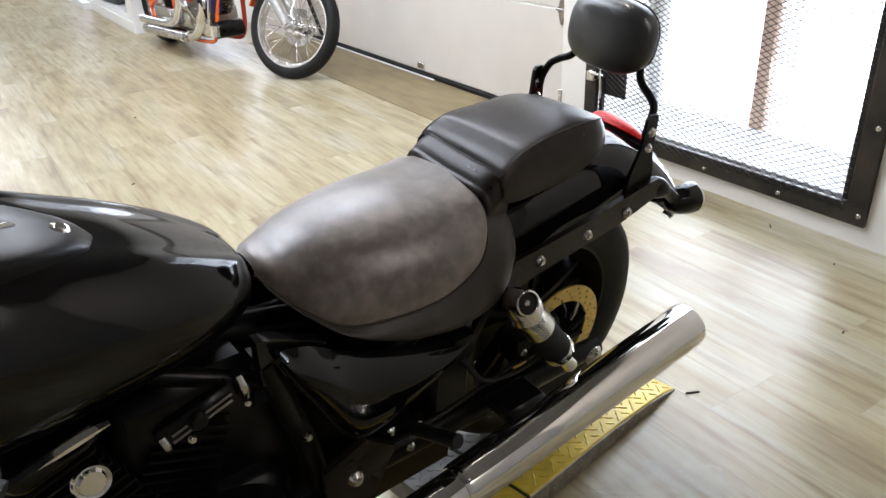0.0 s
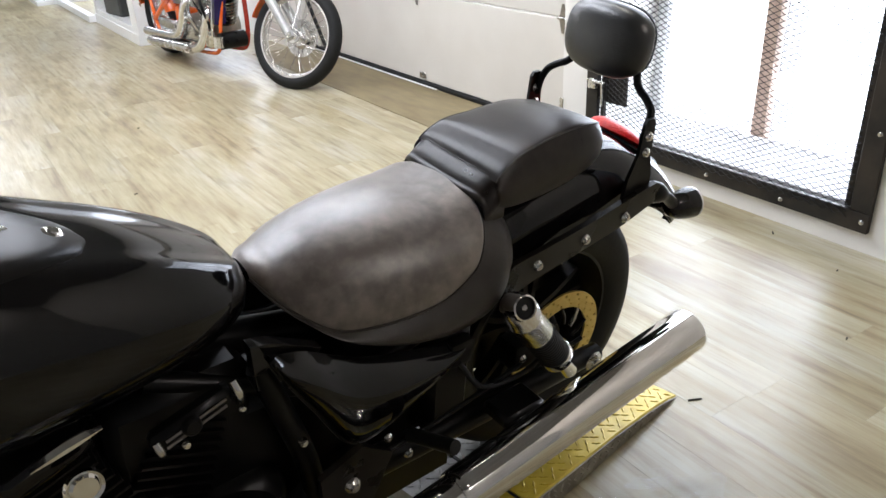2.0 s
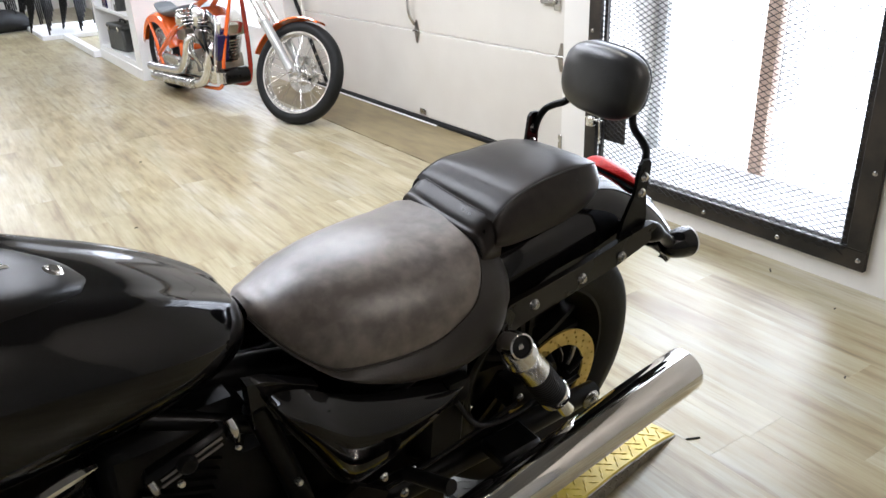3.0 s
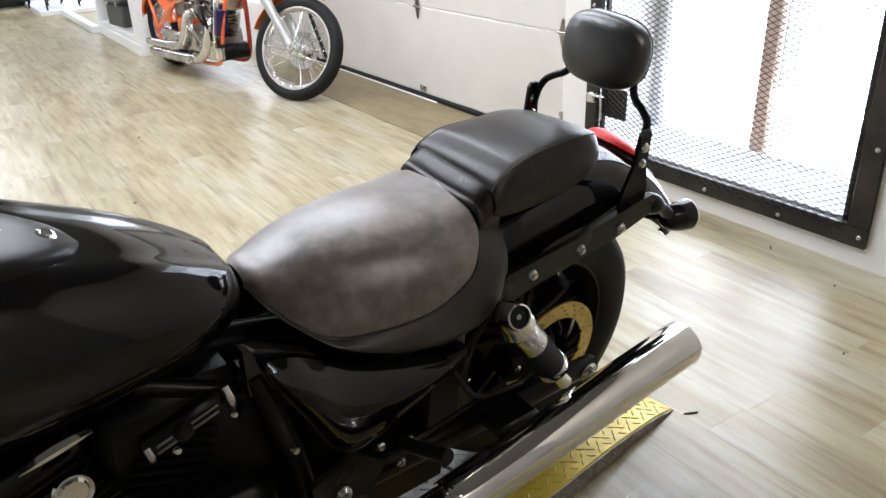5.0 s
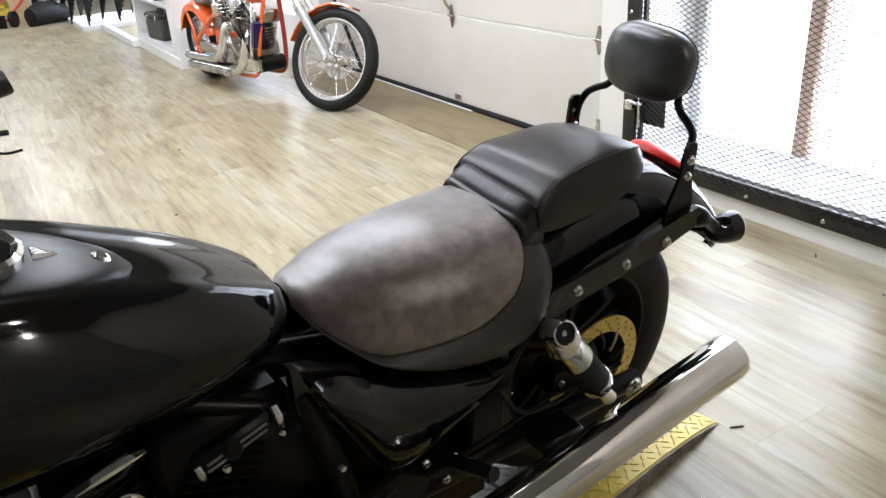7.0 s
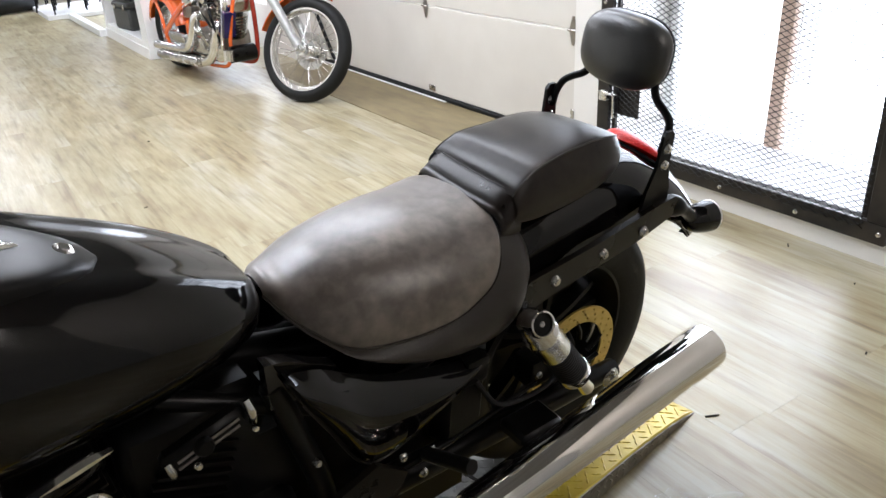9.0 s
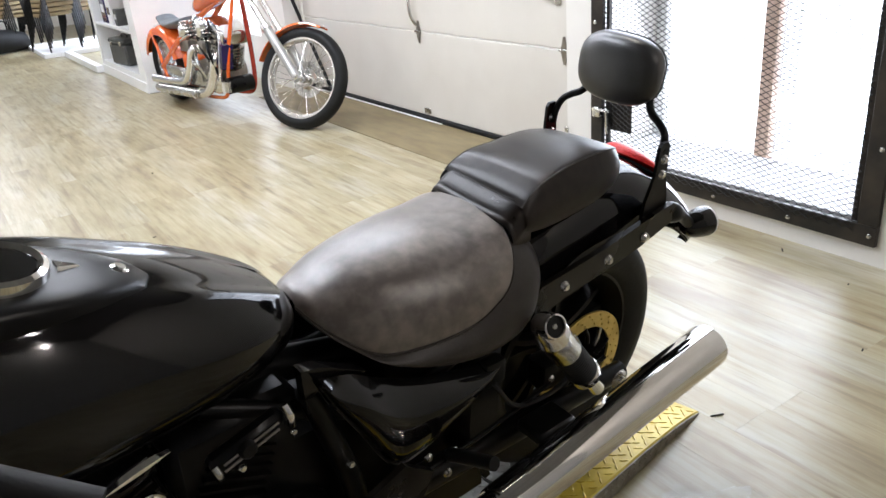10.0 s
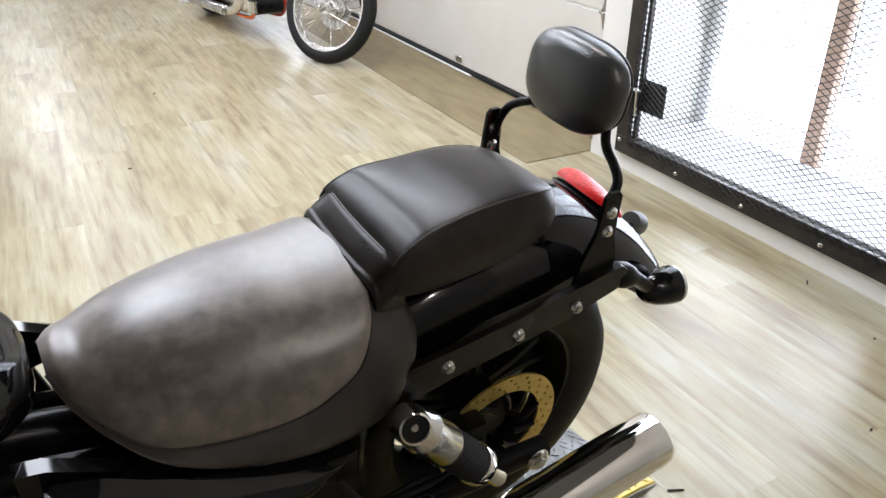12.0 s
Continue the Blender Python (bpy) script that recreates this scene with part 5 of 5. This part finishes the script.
for x, w, top, low in spline([(0.70, 0.03, 0.82, 0.78), (0.75, 0.09, 0.88, 0.77), (0.9, 0.13, 0.97, 0.80), (1.08, 0.14, 1.05, 0.86), (1.22, 0.11, 1.08, 0.92), (1.30, 0.04, 1.06, 0.98)], 20):
    tank_rows.append([(x, w * math.cos(a), (top + low) / 2 + (top - low) / 2 * math.sin(a)) for a in np.linspace(0, 2 * math.pi, 24, endpoint=False)])
part("fuel_tank", loft(tank_rows), M_ORANGE, chop, "orange teardrop tank")
part("oil_tank", box((0.47, 0, 0.34), (0.16, 0.22, 0.22), 0.04, seg=3), M_ORANGE, chop, "orange oil tank")
part("battery_cover", box((0.47, 0, 0.51), (0.18, 0.20, 0.10), 0.02, seg=2), M_ALLOY, chop)
part("crankcase", box((0.87, 0, 0.31), (0.28, 0.24, 0.21), 0.07, seg=3), M_ALLOY, chop, "polished crankcase")
part("primary_case", box((0.70, -0.12, 0.27), (0.50, 0.06, 0.15), 0.03, seg=3), M_STEEL, chop)
part("gearbox", box((0.62, 0, 0.30), (0.20, 0.18, 0.18), 0.04, seg=2), M_ALLOY, chop)
for lean in (-0.42, 0.42):
    ax = Vector((math.sin(lean), 0, math.cos(lean)))
    c0 = Vector((0.93, 0, 0.36))
    cyl = part("cylinder", turn([(0, 0), (0.075, 0), (0.075, 0.22), (0, 0.22)], axis(c0, ax), 24), M_SATIN, chop, "finned cylinder")
    for k in range(8):
        part("cooling_fin", turn([(0.05, 0), (0.105, 0), (0.105, 0.007), (0.05, 0.007)], axis(c0 + ax * (0.03 + 0.02 * k), ax), 24, True), M_STEEL, cyl)
    part("rocker_box", box(c0 + ax * 0.245, (0.20, 0.19, 0.10), 0.028, m=Matrix.Rotation(lean, 4, "Y"), seg=3), M_POLISH, chop, "chrome rocker box")
    part("push_rod", tube([c0 + Vector((0.02, -0.095, 0.0)), c0 + ax * 0.2 + Vector((0, -0.085, 0))], 0.009, 10), M_POLISH, chop)
    part("push_rod", tube([c0 + Vector((-0.02, -0.095, 0.0)), c0 + ax * 0.2 + Vector((-0.03, -0.085, 0))], 0.009, 10), M_POLISH, chop)
part("air_cleaner", turn([(0, 0.05), (0.05, 0.048), (0.07, 0.03), (0.072, 0)], axis((0.90, -0.10, 0.62), (-0.2, -1, 0)), 28), M_POLISH, chop, "chrome round air cleaner")
part("carburettor", box((0.93, -0.12, 0.50), (0.06, 0.07, 0.08), 0.02, seg=3), M_ALLOY, chop, "polished carburettor")
part("intake_bell", turn([(0, 0.06), (0.04, 0.06), (0.052, 0.045), (0.05, 0.02), (0.03, 0)], axis((0.80, -0.14, 0.60), (-0.5, -0.8, 0.1)), 26), M_POLISH, chop)
for k in range(5):
    part("rocker_fin", box((0.80, -0.155 - 0.001 * k, 0.555 + 0.022 * k), (0.14 - 0.012 * k, 0.07, 0.009), 0.003, m=Matrix.Rotation(-0.3, 4, "Y")), M_POLISH, chop)
part("oil_line", tube(spline([(1.10, -0.13, 0.22), (1.16, -0.16, 0.34), (1.18, -0.13, 0.56), (1.14, -0.10, 0.70)], 16), 0.012, 10), M_POLISH, chop)
part("belt_guard", box((0.32, -0.15, 0.30), (0.30, 0.03, 0.10), 0.02, seg=2), M_STEEL, chop)
part("cam_cover", turn([(0, 0.03), (0.06, 0.028), (0.08, 0.01), (0.085, 0)], axis((0.96, -0.10, 0.30), (0, -1, 0)), 28), M_POLISH, chop)
part("exhaust_pipe", tube(spline([(1.03, -0.09, 0.50), (1.10, -0.15, 0.45), (1.02, -0.17, 0.27), (0.86, -0.175, 0.175), (0.5, -0.175, 0.155), (-0.02, -0.185, 0.14)], 34), 0.036, 16), M_POLISH, chop, "chrome drag pipe")
part("exhaust_pipe", tube(spline([(0.80, -0.09, 0.50), (0.74, -0.15, 0.50), (0.68, -0.17, 0.36), (0.58, -0.175, 0.255), (0.4, -0.175, 0.225), (-0.06, -0.185, 0.215)], 34), 0.036, 16), M_POLISH, chop, "chrome drag pipe")
part("exhaust_shield", tube([(0.80, -0.192, 0.165), (0.05, -0.192, 0.142)], 0.040, 16), M_STEEL, chop)
part("starter", tube([(1.22, -0.14, 0.26), (1.22, 0.06, 0.26)], 0.062, 22), M_SATIN, chop, "black oil filter housing")
part("starter_band", tube([(1.235, -0.16, 0.22), (1.235, -0.155, 0.30)], 0.040, 22), M_POLISH, chop)
part("oil_cooler", box((1.215, -0.11, 0.48), (0.045, 0.10, 0.20), 0.012, m=Matrix.Rotation(0.3, 4, "Y"), seg=2), M_PURPLE, chop, "purple anodised cooler")
part("coil_cover", box((1.20, -0.07, 0.66), (0.08, 0.07, 0.09), 0.02, seg=2), M_WHITE, chop)
part("handlebar", tube(spline([(1.05, -0.38, 1.12), (1.15, -0.30, 1.2), (1.28, -0.1, 1.18), (1.28, 0.1, 1.18), (1.15, 0.3, 1.2), (1.05, 0.38, 1.12)], 24), 0.013, 12), M_POLISH, chop)
part("head_lamp", turn([(0, -0.1), (0.05, -0.09), (0.08, -0.03), (0.085, 0.03), (0.075, 0.035), (0, 0.03)], axis((1.58, 0, 0.98), (1, 0, -0.1)), 28), M_POLISH, chop, "chrome headlamp")


# bolts, hoses and covers that crowd the engine
for k in range(7):
    a = k * math.tau / 7
    bolt(chop, (0.96 + 0.085 * math.cos(a), -0.150, 0.30 + 0.085 * math.sin(a)), (0, -1, 0), 0.011, 0.008, M_STEEL, "cover_bolt")
for x0, z0, x1, z1, r in ((0.78, 0.50, 0.90, 0.30, 0.012), (0.86, 0.62, 1.06, 0.40, 0.009), (1.02, 0.66, 1.12, 0.34, 0.011), (0.70, 0.42, 0.84, 0.36, 0.014)):
    part("engine_hose", tube(spline([(x0, -0.15, z0), ((x0 + x1) / 2 + 0.03, -0.19, (z0 + z1) / 2 + 0.02), (x1, -0.15, z1)], 12), r, 10), M_SATIN if r < 0.0115 else M_STEEL, chop)
for x, z in ((0.82, 0.60), (1.05, 0.60)):
    for k in range(3):
        part("rocker_rib", box((x, -0.165, z + 0.028 * k), (0.12 - 0.02 * k, 0.05, 0.008), 0.003), M_SATIN if k % 2 else M_STEEL, chop)


GROW = Matrix.Translation((0.97, 0, 0.26)) @ Matrix.Diagonal((1.28, 1.25, 1.28, 1)) @ Matrix.Translation((-0.93, 0, -0.28))
for o in chop.children_recursive:
    if o.name.split(".")[0] in ("crankcase", "cylinder", "cooling_fin", "rocker_box", "push_rod", "air_cleaner", "cam_cover", "carburettor", "intake_bell", "rocker_fin"):
        o.data.transform(GROW)


# ---- the motorcycle at the edge of the aisle ----
nb = thing("parked_motorcycle", pose(-0.55, 4.42, 0, 0, 0, 4), "dark parked motorcycle with a grey upswept muffler", "motorcycle")
for x in (-1.25, 0.10):
    A = axis((x, 0.1, 0.31), (0, 1, 0))
    part("tyre", turn([(0.215, -0.05), (0.26, -0.075), (0.30, -0.05), (0.312, 0), (0.30, 0.05), (0.26, 0.075), (0.215, 0.05)], A, 48), M_RUBBER, nb)
    part("rim", turn([(0.22, -0.05), (0.20, -0.03), (0.195, 0), (0.20, 0.03), (0.22, 0.05)], A, 40), M_RIM, nb)
    part("hub", turn([(0, -0.07), (0.06, -0.07), (0.06, 0.07), (0, 0.07)], A, 24), M_RIM, nb)
    for k in range(5):
        a = 2 * math.pi * k / 5
        part("wheel_spoke", tube([A @ Vector((0.04 * math.cos(a), 0.04 * math.sin(a), 0)), A @ Vector((0.205 * math.cos(a), 0.205 * math.sin(a), 0))], 0.013, 8), M_RIM, nb)
part("muffler", tube([(0.10, -0.08, 0.48), (0.30, -0.10, 0.54), (0.74, -0.12, 0.635)], [0.035, 0.055, 0.060], 28), M_ALLOY, nb, "grey metal muffler can")
part("muffler_cap", tube([(0.735, -0.12, 0.634), (0.80, -0.122, 0.648), (0.812, -0.122, 0.651)], [0.0625, 0.062, 0.054], 28), M_SATIN, nb, "black muffler end cap")
part("foot_peg", tube([(0.60, -0.14, 0.42), (0.74, -0.20, 0.425)], 0.014, 12), M_RUBBER, nb, "rubber foot peg")
part("foot_peg", tube([(0.60, -0.14, 0.52), (0.70, -0.18, 0.52)], 0.010, 12), M_SATIN, nb)
part("shift_lever", tube(spline([(0.50, -0.14, 0.43), (0.62, -0.17, 0.36), (0.70, -0.19, 0.325), (0.78, -0.21, 0.33)], 16), 0.007, 8), M_SATIN, nb, "black gear lever")
part("body", box((-0.25, 0.1, 0.55), (0.75, 0.28, 0.36), 0.09, seg=3), M_SATIN, nb)
part("tail", box((0.28, 0.1, 0.80), (0.62, 0.20, 0.14), 0.05, seg=3), M_GLOSS, nb)
part("fuel_tank", box((-0.42, 0.1, 0.88), (0.5, 0.30, 0.22), 0.09, seg=3), M_GLOSS, nb)
part("swingarm", tube([(-0.2, 0.0, 0.36), (0.10, -0.02, 0.31)], 0.03, 12), M_SATIN, nb)
part("fork", tube([(-0.78, 0.1, 0.95), (-1.25, 0.1, 0.31)], 0.03, 12), M_CHROME, nb)

# ---- bits on the floor ----
for i, (x, y, r, L) in enumerate([(2.725, 1.645, 40, 0.028), (2.625, 1.315, 10, 0.010), (1.636, 1.127, -25, 0.040), (0.798, 3.764, 15, 0.018), (1.35, 2.62, 70, 0.012), (2.24, 1.05, 20, 0.014), (2.42, 0.75, 80, 0.010), (1.1, 4.9, 30, 0.014)]):
    o = tagged(part("debris", box((0, 0, 0.002), (L, 0.005, 0.004), 0.0012), M_DIRT), "small dark scrap lying on the floor", "debris", "floor debris")
    o.matrix_world = pose(x, y, 0.0005, 0, 0, r)
film_bm = bmesh.new()
rows = []
for t in np.linspace(0, 1, 22):
    rows.append([(0.24 * u + 0.03 * math.sin(5 * t + u), -0.06 + 0.30 * t * (1 - 0.5 * u) + 0.01 * math.sin(9 * u), 0.002 + 0.010 * abs(math.sin(4 * t + 7 * u)) * math.sin(math.pi * u)) for u in np.linspace(0.02, 0.98, 22)])
fm = part("plastic_sheet", loft(rows, False, bm=film_bm), M_FILM, sharp=80)
fm.matrix_world = pose(1.20, 0.82, 0.0, 0, 0, 25)
tagged(fm, "crumpled clear plastic sheet lying on the floor", "plastic sheet")

# ---- floor: slab and planks ----
floor = part("floor", box((-0.03, 7.07, -0.083), (6.30, 18.06, 0.15)), M_SUB, flat=True)
tagged(floor, "washed oak vinyl plank floor with a satin sheen", "floor", kind="structure")
PW, PL, GAP = 0.152, 1.22, 0.0001


def plank_bm(bm, x0, x1, y0, y1):
    b, h, t = 0.0002, -0.0002, 0.0
    lo = [bm.verts.new(p) for p in ((x0, y0, -0.008), (x1, y0, -0.008), (x1, y1, -0.008), (x0, y1, -0.008))]
    mid = [bm.verts.new(p) for p in ((x0, y0, h), (x1, y0, h), (x1, y1, h), (x0, y1, h))]
    top = [bm.verts.new(p) for p in ((x0 + b, y0 + b, t), (x1 - b, y0 + b, t), (x1 - b, y1 - b, t), (x0 + b, y1 - b, t))]
    for a, c in ((lo, mid), (mid, top)):
        for i in range(4):
            j = (i + 1) % 4
            bm.faces.new((a[i], a[j], c[j], c[i]))
    bm.faces.new(top)


bm = bmesh.new()
plank_bm(bm, -PW / 2 + GAP, PW / 2 - GAP, -PL / 2 + GAP, PL / 2 - GAP)
first = part("plank", bm, M_PLANK, floor, flat=True)
plank_me = first.data
used = False
rest = bmesh.new()
rnd = random.Random(4)
for r in range(39):
    x = WX - PW / 2 - r * PW
    y = -4.6 + rnd.random() * PL
    while y < 16.0:
        c = y + PL / 2
        if -1.1 < x and 0.0 < c < 9.2:
            ob = first if not used else new("plank", plank_me)
            used = True
            ob.parent = floor
            ob.matrix_local = pose(x, c, 0, 0, 0, 180 * rnd.randint(0, 1))
        elif y + PL > -1.7:
            plank_bm(rest, x - PW / 2 + GAP, x + PW / 2 - GAP, max(-1.85, y) + GAP, min(16, y + PL) - GAP)
        y += PL
rest_ob = part("far_planks", rest, M_PLANKS, floor, flat=True)
tagged(rest_ob, kind="stuff")
rest_ob = part("threshold_planks", box((WX + 0.13, 4.77, -0.004), (0.25, 3.55, 0.008)), M_PLANKS, floor, flat=True)
